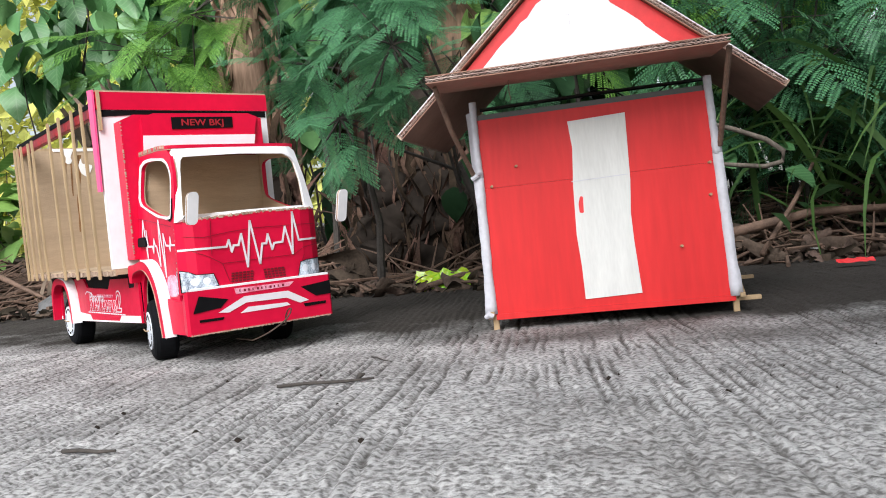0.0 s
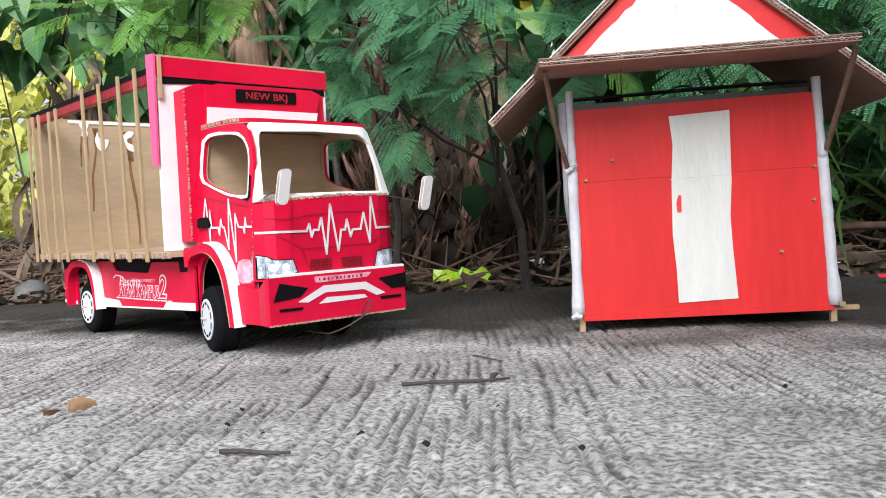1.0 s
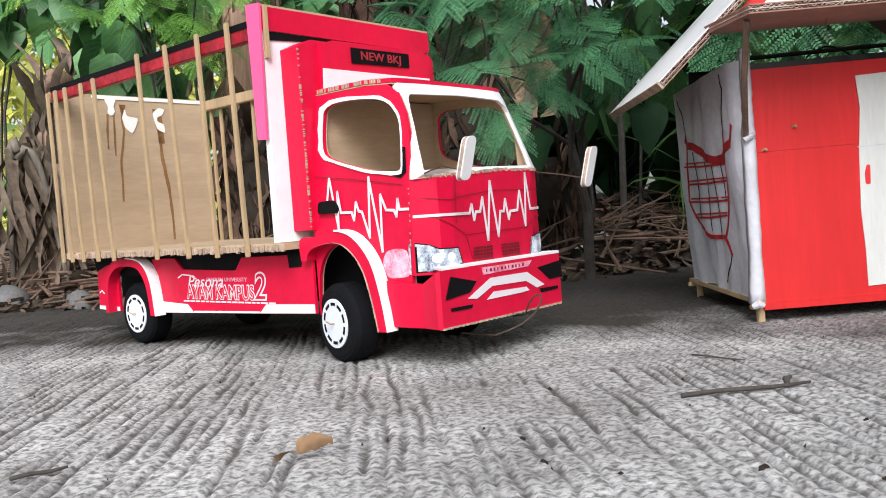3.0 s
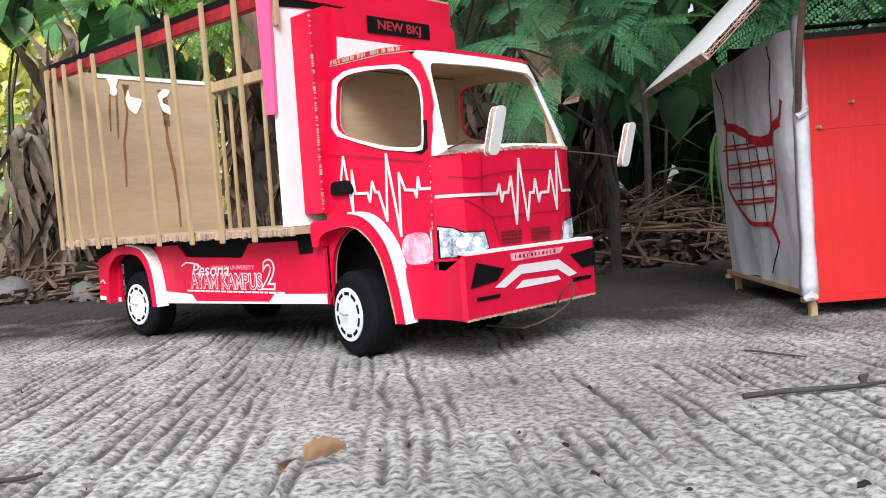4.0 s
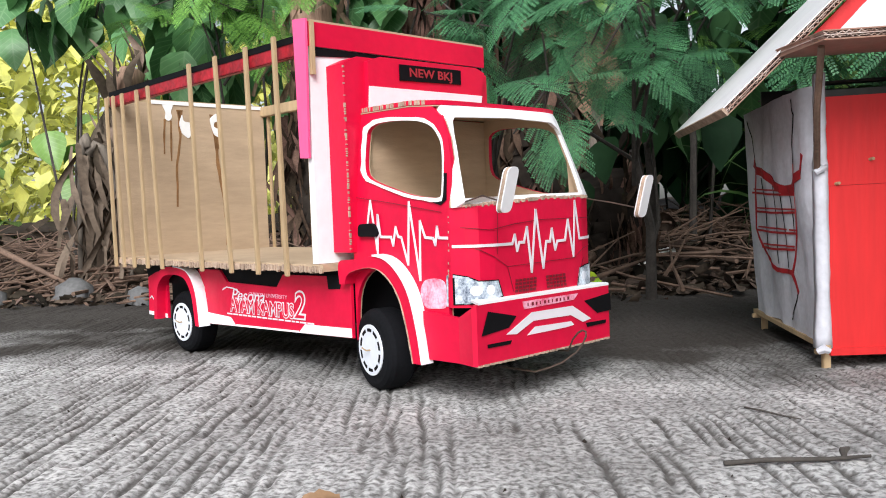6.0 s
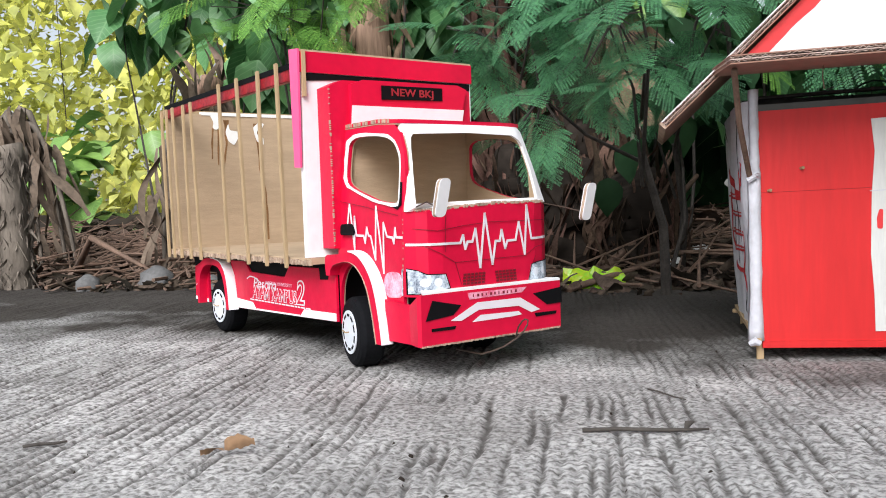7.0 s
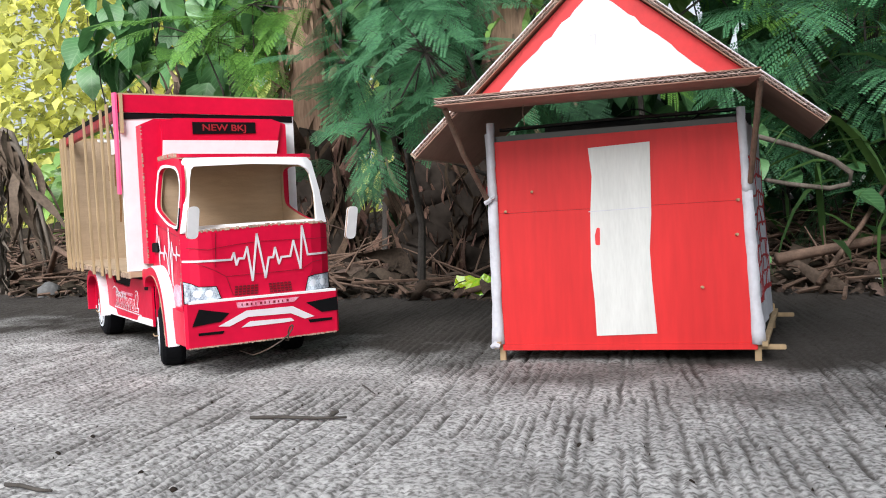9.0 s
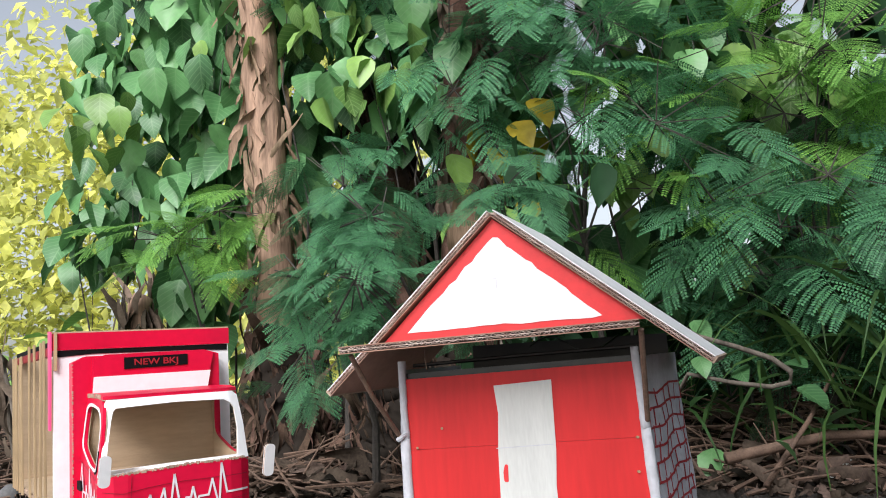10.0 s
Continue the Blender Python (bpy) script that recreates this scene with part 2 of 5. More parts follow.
def make_ground():
    x0, x1, y0, y1 = -1.75, 0.66, 0.37, 2.05
    xs = np.arange(x0, x1, 0.0018)
    ys = y0 + (y1 - y0) * np.linspace(0, 1, 660) ** 1.4
    gx, gy = np.meshgrid(xs, ys)
    gz = slab_height(gx, gy)
    over = np.clip((gy - road_edge(gx)) / 0.06, 0, 1)
    gz = gz * (1 - over) - 0.012 * over
    nx, ny = len(xs), len(ys)
    i = np.arange(nx * ny).reshape(ny, nx)
    quads = np.stack([i[:-1, :-1], i[:-1, 1:], i[1:, 1:], i[1:, :-1]], -1).reshape(-1, 4)
    far = [(-40, -40, -0.02), (40, -40, -0.02), (40, 60, -0.02), (-40, 60, -0.02)]
    ring = [(x0, y0, 0), (xs[-1], y0, 0), (xs[-1], y1, -0.012), (x0, y1, -0.012)]
    base = nx * ny
    verts = np.concatenate([np.stack([gx, gy, gz], -1).reshape(-1, 3), np.array([(-40, -40, 0), (40, -40, 0), (40, 60, 0), (-40, 60, 0)], float), np.array(ring, float)])
    o, r = [base + k for k in range(4)], [base + 4 + k for k in range(4)]
    me = bpy.data.meshes.new("ground")
    me.from_pydata(verts.tolist(), [], quads.tolist() + [(o[k], o[(k + 1) % 4], r[(k + 1) % 4], r[k]) for k in range(4)])
    me.polygons.foreach_set("use_smooth", [True] * len(me.polygons))
    mat = material("worn_concrete", (0.49, 0.49, 0.48), 0.92, var=0.4, scale=9, bump=0.7, bump_scale=420, spec=0.15)
    nt = mat.node_tree
    n, link = nt.nodes, nt.links.new
    bsdf = n["Principled BSDF"]
    source = bsdf.inputs["Base Color"].links[0].from_socket
    tc = n.new("ShaderNodeTexCoord")
    patch = n.new("ShaderNodeTexNoise")
    patch.inputs["Scale"].default_value, patch.inputs["Detail"].default_value = 3.2, 8
    link(tc.outputs["Object"], patch.inputs[0])
    pr = n.new("ShaderNodeMapRange")
    pr.inputs["From Min"].default_value, pr.inputs["From Max"].default_value = 0.48, 0.66
    pr.inputs["To Min"].default_value, pr.inputs["To Max"].default_value = 0.0, 0.34
    link(patch.outputs[0], pr.inputs["Value"])
    speck = n.new("ShaderNodeTexNoise")
    speck.inputs["Scale"].default_value, speck.inputs["Detail"].default_value = 210, 3
    link(tc.outputs["Object"], speck.inputs[0])
    sr = n.new("ShaderNodeMapRange")
    sr.inputs["From Min"].default_value, sr.inputs["From Max"].default_value = 0.36, 0.58
    sr.inputs["To Min"].default_value, sr.inputs["To Max"].default_value = 0.80, 0.0
    link(speck.outputs[0], sr.inputs["Value"])
    dirt = n.new("ShaderNodeMix")
    dirt.data_type = "RGBA"
    dirt.inputs["B"].default_value = (0.10, 0.088, 0.075, 1)
    link(pr.outputs[0], dirt.inputs["Factor"]), link(source, dirt.inputs["A"])
    grit = n.new("ShaderNodeMix")
    grit.data_type = "RGBA"
    grit.inputs["B"].default_value = (0.075, 0.07, 0.065, 1)
    link(sr.outputs[0], grit.inputs["Factor"]), link(dirt.outputs["Result"], grit.inputs["A"])
    # the lowest parts of the surface are coloured darker
    low = n.new("ShaderNodeSeparateXYZ")
    link(tc.outputs["Object"], low.inputs[0])
    lr = n.new("ShaderNodeMapRange")
    lr.inputs["From Min"].default_value, lr.inputs["From Max"].default_value = -0.0025, -0.0003
    lr.inputs["To Min"].default_value, lr.inputs["To Max"].default_value = 0.85, 0.0
    link(low.outputs["Z"], lr.inputs["Value"])
    pit = n.new("ShaderNodeMix")
    pit.data_type = "RGBA"
    pit.inputs["B"].default_value = (0.065, 0.06, 0.055, 1)
    link(lr.outputs[0], pit.inputs["Factor"]), link(grit.outputs["Result"], pit.inputs["A"])
    # soil washed towards the back edge, with shade near the toys painted in
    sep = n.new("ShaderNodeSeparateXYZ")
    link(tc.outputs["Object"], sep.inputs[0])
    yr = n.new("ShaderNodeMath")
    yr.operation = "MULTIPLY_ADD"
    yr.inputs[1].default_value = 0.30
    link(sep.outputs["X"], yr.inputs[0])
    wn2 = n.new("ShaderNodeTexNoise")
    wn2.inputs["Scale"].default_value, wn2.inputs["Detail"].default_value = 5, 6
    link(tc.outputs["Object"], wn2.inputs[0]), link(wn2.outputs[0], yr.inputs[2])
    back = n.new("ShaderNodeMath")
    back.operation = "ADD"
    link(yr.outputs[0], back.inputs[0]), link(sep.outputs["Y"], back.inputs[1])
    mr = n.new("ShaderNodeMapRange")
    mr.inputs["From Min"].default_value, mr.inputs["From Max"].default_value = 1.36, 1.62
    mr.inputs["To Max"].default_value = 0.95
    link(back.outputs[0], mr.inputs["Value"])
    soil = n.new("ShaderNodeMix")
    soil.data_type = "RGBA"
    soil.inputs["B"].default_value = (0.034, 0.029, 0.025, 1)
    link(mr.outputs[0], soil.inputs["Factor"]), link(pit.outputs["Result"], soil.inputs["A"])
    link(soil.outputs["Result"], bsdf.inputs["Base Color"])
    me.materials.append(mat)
    tagged(new("ground", me), "raked grey concrete slab with worn grooves, dark dirt and painted-in shade", "ground", kind="structure")


make_ground()


# ---------------------------------------------------------------- the cardboard truck
# in its own space: x across from its kerb side, y towards its tail, z up
truck = thing("toy_truck", pose(-0.449, 0.920, 0, 0, 0, 46.9), "handmade red and white cardboard model truck with bamboo stake bed", "toy truck")
CABW = 0.1825
BOW = ((-0.02, 0.05), (0.0, 0.023), (0.006, 0.0115), (0.015, 0.004), (0.03, 0.0005), (0.06, 0.0), (0.13, 0.0), (0.155, 0.0015), (0.17, 0.006), (0.1825, 0.0150), (0.2, 0.03))


def bow(x):
    """How far the rounded corners of the cab's front lie behind its middle."""
    return float(np.interp(x, [p[0] for p in BOW], [p[1] for p in BOW]))


def smooth_line(pts, n=4, closed=False):
    """Points along a smooth curve through pts."""
    P = [Vector(p) for p in pts]
    m, out = len(P), []
    for i in range(m if closed else m - 1):
        a, b = P[i], P[(i + 1) % m]
        p0 = P[i - 1] if closed or i else a
        p3 = P[(i + 2) % m] if closed or i + 2 < m else b
        for k in range(n):
            u = k / n
            out.append(0.5 * (2 * a + (b - p0) * u + (2 * p0 - 5 * a + 4 * b - p3) * u * u + (3 * a - p0 - 3 * b + p3) * u ** 3))
    return out if closed else out + [P[-1]]


def dense(pts, step=0.004, closed=False):
    """The same 2D line with points no further apart than step."""
    P = [Vector(p) for p in pts]
    out = []
    for a, b in zip(P, P[1:] + ([P[0]] if closed else [])):
        n = max(1, int((b - a).length / step))
        out += [a.lerp(b, k / n) for k in range(n)]
    return out if closed else out + [P[-1]]


def wrapped(loop, place, lift, step=0.003, bm=None):
    """A thin print whose outline is loop, bent over a curved panel in upright slices."""
    bm = bm or bmesh.new()
    P = [Vector(p) for p in loop]
    lo, hi = min(p.x for p in P), max(p.x for p in P)
    cuts = sorted({lo + (hi - lo) * k / max(1, int((hi - lo) / step)) for k in range(1 + max(1, int((hi - lo) / step)))} | {p.x for p in P})

    def span(x):
        zs = []
        for a, b in zip(P, P[1:] + P[:1]):
            if min(a.x, b.x) - 1e-9 <= x <= max(a.x, b.x) + 1e-9:
                zs += [a.y, b.y] if abs(b.x - a.x) < 1e-9 else [a.y + (b.y - a.y) * (x - a.x) / (b.x - a.x)]
        return min(zs), max(zs)
    cuts = [x for i, x in enumerate(cuts) if i == 0 or x - cuts[i - 1] > 1e-5]
    rows = []
    for x in cuts:
        z0, z1 = span(min(max(x, lo + 1e-6), hi - 1e-6))
        p, q = Vector(place(x, z0)), Vector(place(x, z1 + 2e-5))
        rows.append([bm.verts.new(c) for c in (p, q, q + Vector(lift), p + Vector(lift))])
    for a, b in zip(rows, rows[1:]):
        for k in range(4):
            bm.faces.new((a[k], a[(k + 1) % 4], b[(k + 1) % 4], b[k]))
    bm.faces.new(rows[0]), bm.faces.new(rows[-1])
    return bm


WIN = smooth_line([(0.1270, 0.2367), (0.1253, 0.2452), (0.1138, 0.2502), (0.0907, 0.2505), (0.0663, 0.2485), (0.0492, 0.2453), (0.0365, 0.2395), (0.0278, 0.2303), (0.0232, 0.2211), (0.0208, 0.2035), (0.0199, 0.1862), (0.0209, 0.1785), (0.0340, 0.1784), (0.0569, 0.1812), (0.0812, 0.1872), (0.1092, 0.1953), (0.1231, 0.2026), (0.1271, 0.2158)], 2, True)
rng = random.Random(17)
WIN_OUT = [p + Vector(((0.0062 if p.x > 0.07 else 0.0022) * (p.x - 0.07) / 0.055, 0.0036 * (p.y - 0.212) / 0.036)) * rng.uniform(0.75, 1.15) for p in WIN]
ARCH = [(0.1435, 0.045), (0.140, 0.085), (0.128, 0.106), (0.108, 0.115), (0.084, 0.111), (0.066, 0.094), (0.056, 0.065), (0.050, 0.036)]
NOSE = [(0.0150, 0.040), (0.0150, 0.0853), (0.0128, 0.125), (0.0112, 0.165), (0.0095, 0.190), (0.0120, 0.2113), (0.0171, 0.2291), (0.0280, 0.2493), (0.0435, 0.2612)]
TAIL = [(0.0919, 0.2640), (0.1390, 0.2640), (0.1380, 0.207), (0.1435, 0.1285)] + [tuple(p) for p in smooth_line(ARCH, 3)]


def lean(bm, out):
    """The kerb side leans in above the door line."""
    for v in bm.verts:
        if out < 0:
            v.co.x += 0.0115 * max(0.0, (v.co.z - 0.17) / 0.085)
    return bm


def cab_side(x, out):
    """A cab side with its window cut through; out is the outward sign."""
    t = 0.004
    side = [(y if out < 0 else max(0.0035, 0.0045 + (z - 0.172) * 0.45), z) for y, z in NOSE] + TAIL
    wall = part("door_panel", lean(slab([(x, y, z) for y, z in side], (-out * t, 0, 0), hole=[(x, y, z) for y, z in WIN]), out), PRINT, truck, "red printed card side with a window cut out")
    e = x + out * 0.0004
    if out < 0:
        part("window_border", lean(slab([(e, y, z) for y, z in WIN_OUT], (out * 0.0006, 0, 0), hole=[(e, y, z) for y, z in WIN]), out), WHITE, wall, "white painted window edge")
        # gap of the door's shut line beside the window
        part("window_gap", lean(slab([(e, y, z) for y, z in ((0.0192, 0.1990), (0.0150, 0.1985), (0.0135, 0.1760), (0.0200, 0.1715), (0.0310, 0.1745), (0.0195, 0.1768))], (out * 0.0005, 0, 0)), out), BLACK, wall, "dark shadow gap print")
    part("lining", lean(slab([(x - out * 0.0045, y, z) for y, z in side], (-out * 0.001, 0, 0), hole=[(x - out * 0.0045, y, z) for y, z in WIN]), out), CARD, wall, "bare brown cardboard inside")
    # torn card edges: the panel's rear edge, its roof edge and the corner to the nose
    rng = random.Random(5)
    for z0, count, at in ((0.128, 60, lambda z: 0.1437 - (z - 0.128) * 0.035), (0.088, 36, lambda z: 0.0148 - (z - 0.088) * 0.05)):
        bm = bmesh.new()
        for i in range(count):
            z = z0 + i * 0.0022
            y = at(z)
            if rng.random() < (0.4 if z0 > 0.1 else 0.55):
                continue
            block(x - out * 0.004, x + out * rng.uniform(-0.0004, 0.0009), y - rng.uniform(0, .0006), y + rng.uniform(0.0002, 0.0011), z, z + rng.uniform(0.0007, 0.0024), bm)
        part("torn_edge", lean(bm, out), FLUTE, wall, "ragged corrugated cardboard edge")
    beat = [(0.1197, 0.1578), (0.1162, 0.1783), (0.1064, 0.1291), (0.1048, 0.1652), (0.1017, 0.1447), (0.0867, 0.1444), (0.0841, 0.1367), (0.0799, 0.1535), (0.0769, 0.1448), (0.0726, 0.1441), (0.0645, 0.1198), (0.0616, 0.1754), (0.0492, 0.1064), (0.0471, 0.1584), (0.0409, 0.1441), (0.0309, 0.1433), (0.0284, 0.1374), (0.0256, 0.1533), (0.0241, 0.1437), (0.0132, 0.1435)]
    part("pulse_line", lean(stroke(beat, 0.0024, lambda y, z: (x + out * 0.0003, y, z), (out * 0.0004, 0, 0)), out), INK, wall, "white heartbeat line print")
    part("handle", lean(slab([(x + out * 0.0002, y, z) for y, z in rounded([(0.1326, 0.1450), (0.1310, 0.1566), (0.1102, 0.1575), (0.1044, 0.1526), (0.1040, 0.1448)], 0.004)], (out * 0.003, 0, 0)), out), BLACK, wall, "black printed door handle")
    part("seam_line", lean(stroke([(0.137, 0.182), (0.090, 0.176), (0.020, 0.1655)], 0.0006, lambda y, z: (x + out * 0.0002, y, z), (out * 0.0002, 0, 0)), out), DARKRED, wall)
    # pale smudged sticker low at the front
    part("sticker", lean(slab([(x + out * 0.0002, y, z) for y, z in rounded([(0.0507, 0.0959), (0.0451, 0.1065), (0.0308, 0.1090), (0.0175, 0.1070), (0.0165, 0.083), (0.0444, 0.0815)], 0.006)], (out * 0.0004, 0, 0)), out), PALEINK, wall, "faded pale pink print")
    # fender arch standing proud
    outer = [(0.1515, 0.100), (0.1515, 0.121), (0.130, 0.1235), (0.100, 0.1275), (0.076, 0.121), (0.055, 0.099), (0.044, 0.066), (0.0385, 0.034)]
    inner = [(0.1435, 0.100), (0.140, 0.108), (0.128, 0.1135), (0.103, 0.117), (0.083, 0.111), (0.0655, 0.092), (0.0555, 0.063), (0.0495, 0.034)]
    outer, inner = smooth_line(outer), smooth_line(inner)
    fender = part("fender", slab([(x, y, z) for y, z in outer + inner[::-1]], (out * 0.0125, 0, 0)), PRINT, truck, "red card wheel arch with white front edge")
    band = outer[12:]
    bm = bmesh.new()
    for (a, b), (c, d) in zip(band, band[1:]):
        nrm = Vector((-(d - b), c - a)).normalized() * -0.0016
        slab([(x, a, b), (x + out * 0.0135, a, b), (x + out * 0.0135, c, d), (x, c, d)], (0, nrm.x, nrm.y), bm)
    part("white_edge", bm, WHITE, fender, "white painted card edge")
    bm = bmesh.new()
    for (a, b), (c, d) in zip(inner[6:], inner[7:]):
        w = rng.uniform(0.0006, 0.0014)
        slab([(x + out * 0.0125, a, b), (x + out * 0.0125, a + w, b - w * .3), (x + out * 0.0125, c + w, d - w * .3), (x + out * 0.0125, c, d)], (out * 0.0008, 0, 0), bm)
    part("torn_edge", bm, FLUTE, fender, "frayed cardboard edge")
    return wall


cab_side(0.0, -1)
cab_side(CABW, 1)


# hood, windshield surround, roof, back and floor of the cab
def on_hood(x, z, d=-0.0009):
    return (x, -0.0125 + bow(x) + d, z)


def sill(x):
    return 0.1690 + 0.0055 * min(1.0, max(0.0, x / 0.10))


hood_x = [k * CABW / 60 for k in range(61)]
hood_loop = [(x, 0.084) for x in hood_x] + [(x, sill(x)) for x in hood_x[::-1]]
hood = part("front_panel", wrapped(hood_loop, lambda x, z: on_hood(x, z, 0), (0, 0.004, 0)), PRINT, truck, "red printed card nose bent round its corners")
LIFT = (0, -0.0004, 0)
pulse = [(0.001, 0.1362), (0.0519, 0.1358), (0.0555, 0.1435), (0.0578, 0.1292), (0.0610, 0.1366), (0.0672, 0.1364), (0.0718, 0.1495), (0.0766, 0.1094), (0.0845, 0.1644), (0.0929, 0.1117), (0.0980, 0.1354), (0.1036, 0.1352), (0.1066, 0.1467), (0.1107, 0.1272), (0.1141, 0.1349), (0.1256, 0.1353), (0.1306, 0.1539), (0.1385, 0.1195), (0.1429, 0.1713), (0.1490, 0.1357), (0.1790, 0.1361)]
part("pulse_line", stroke(dense(pulse[:2], 0.003) + pulse[2:-2] + dense(pulse[-2:], 0.004), 0.0025, on_hood, LIFT), INK, hood, "white heartbeat line print")
for pts in ([(0.004, 0.1520), (0.025, 0.1490), (0.055, 0.1530), (0.09, 0.1555), (0.179, 0.1550)], [(0.012, 0.134), (0.028, 0.1265), (0.045, 0.1165), (0.052, 0.094)], [(0.045, 0.1165), (0.14, 0.118), (0.155, 0.126), (0.178, 0.129)], [(0.035, 0.168), (0.034, 0.152), (0.033, 0.128)], [(0.155, 0.117), (0.145, 0.098)]):
    part("seam_line", stroke(dense(pts, 0.003), 0.0006, on_hood, (0, -0.0002, 0)), DARKRED, hood)
for x0 in (0.0535, 0.0965):
    bm = bmesh.new()
    for r in range(4):
        for c in range(6):
            x, z = x0 + c * 0.0049 + (r * 0.0004 if x0 < 0.09 else -r * 0.0004 + 0.001), 0.0930 + r * 0.0031
            slab([on_hood(x, z), on_hood(x + 0.0038, z), on_hood(x + 0.0038, z + 0.0022), on_hood(x, z + 0.0022)], (0, -0.0003, 0), bm)
    part("grille", bm, DARKRED, hood, "dark red printed grille mesh")
head = [[(0.0002, 0.1125), (0.0060, 0.1105), (0.0130, 0.1065), (0.0325, 0.1060), (0.0375, 0.0916), (0.0180, 0.0880), (0.0002, 0.0868)], [(0.1430, 0.0904), (0.1481, 0.1080), (0.1570, 0.1100), (0.1810, 0.1110), (0.1812, 0.0912)]]
for loop, spots in zip(head, ((0.0115, 0.0240), (0.1545, 0.1690))):
    lamp = part("headlight", wrapped(loop, on_hood, (0, -0.0005, 0)), LAMP, hood, "printed silver and blue headlight")
    part("outline", stroke(dense(loop, 0.003, True), 0.0009, lambda x, z: on_hood(x, z, -0.0015), (0, -0.0002, 0)), BLACK, lamp, "dark printed outline")
    cz = sum(p[1] for p in loop) / len(loop)
    for cx in spots:
        ring = [(cx + 0.0044 * math.cos(a * math.pi / 6), cz - 0.002 + 0.0044 * math.sin(a * math.pi / 6)) for a in range(12)]
        part("reflector", wrapped(ring, lambda x, z: on_hood(x, z, -0.0015), (0, -0.0002, 0)), HUB, lamp)
part("headlight_side", slab([(-0.0004, 0.0150, 0.0850), (-0.0004, 0.0165, 0.0850), (-0.0004, 0.0160, 0.1110), (-0.0004, 0.0140, 0.1125)], (-0.0005, 0, 0)), LAMP, hood, "printed silver headlight wrapping the corner")

WS_OUT = dense([(0.0000, 0.1690), (0.0045, 0.1919), (0.0115, 0.2295), (0.0127, 0.2530), (0.0160, 0.2585), (0.0860, 0.2592), (0.1740, 0.2590), (0.1812, 0.2535), (0.1836, 0.2167), (0.1825, 0.1917), (0.1825, 0.1745), (0.0916, 0.1735), (0.0400, 0.1705)], 0.006, True)
WS_IN = dense([(0.0075, 0.1765), (0.0128, 0.2067), (0.0180, 0.2320), (0.0215, 0.2440), (0.0250, 0.2478), (0.0970, 0.2504), (0.1600, 0.2490), (0.1690, 0.2440), (0.1733, 0.2373), (0.1735, 0.2122), (0.1670, 0.1793), (0.0916, 0.1785)], 0.006, True)


def on_glass(x, z, d=0.0):
    return (x, -0.0105 + (z - 0.172) * 0.45 + bow(x) * 0.7 + d, z)


part("windshield_frame", slab([on_glass(x, z) for x, z in WS_OUT], (0, 0.004, 0), hole=[on_glass(x, z) for x, z in WS_IN]), WHITE, truck, "white painted card windshield surround, open")
part("frame_lining", slab([on_glass(x, z, 0.0045) for x, z in WS_OUT], (0, 0.001, 0), hole=[on_glass(x, z, 0.0045) for x, z in WS_IN]), CARD, truck, "bare cardboard inner face")
rng = random.Random(8)
bm = bmesh.new()
for i in range(58):
    x = 0.004 + i * 0.0030
    y = -0.0125 + bow(x)
    block(x, x + rng.uniform(.0015, .003), y + rng.uniform(-.0012, .001), y + 0.006, sill(x) - 0.001, sill(x) + 0.0012 + rng.uniform(0, 0.0014), bm)
part("torn_sill", bm, FLUTE, truck, "torn cardboard edge below the windshield")
roof_front = [(x, -0.0105 + 0.088 * 0.45 + bow(x) * 0.7 + 0.001, 0.2592) for x in (0.012, 0.02, 0.03, 0.05, 0.13, 0.155, 0.17, 0.1815)]
roof_pts = [(0.0118, 0.139, 0.2630), (0.0118, 0.070, 0.2625)] + roof_front + [(CABW, 0.070, 0.2625), (CABW, 0.139, 0.2630)]
part("roof", slab(roof_pts, (0, 0, 0.004)), PRINT, truck, "red card cab roof")
part("ceiling_lining", slab([(x, y, z - 0.0015) for x, y, z in roof_pts], (0, 0, 0.001)), CARD, truck, "bare cardboard under the roof")
rng = random.Random(18)
bm = bmesh.new()
for i in range(44):
    y = 0.046 + i * 0.0021
    if rng.random() < 0.35:
        continue
    top = float(np.interp(y, (0.045, 0.070, 0.139), (0.2606, 0.2625, 0.2630)))
    block(0.0108 + rng.uniform(0, 0.0006), 0.013, y, y + rng.uniform(.0008, .0022), top, top + 0.0038 + rng.uniform(0, 0.0006), bm)
part("torn_edge", bm, FLUTE, truck, "ragged corrugated roof edge")
part("back_panel", slab([(0.005, 0.1320, 0.118), (0.178, 0.1320, 0.118), (0.178, 0.1320, 0.260), (0.0165, 0.1320, 0.260), (0.005, 0.1320, 0.17)], (0, 0.003, 0)), CARD, truck, "bare cardboard cab back wall")
part("dash", slab([(x, -0.0065 + bow(x), 0.1640) for x in hood_x[2:-2]] + [(CABW - 0.005, 0.132, 0.1640), (0.005, 0.132, 0.1640)], (0, 0, 0.003)), CARD, truck, "unseen cardboard floor added to darken the ground below inside the cab")
# bumper
RIM = ((-0.0045, 0.0430, 0.0800), (-0.0030, 0.0010, 0.0765), (-0.0078, -0.0190, 0.0862), (-0.0050, -0.0222, 0.0886), (0.0450, -0.0226, 0.0886), (0.1350, -0.0226, 0.0886), (0.1800, -0.0222, 0.0890), (0.1835, -0.0190, 0.0890), (0.1880, 0.0430, 0.0810))
bump_bm = bmesh.new()
rows = []
for x, y, z in RIM:
    sx = 1 if x > 0.09 else -1
    inx, iny = (x - sx * 0.004, y) if y > -0.02 else (x, y + 0.004)
    rows.append([bump_bm.verts.new(p) for p in ((x, y, 0.0378), (x, y, 0.062), (x, y, z), (inx, iny, z), (inx, iny, 0.0378))])
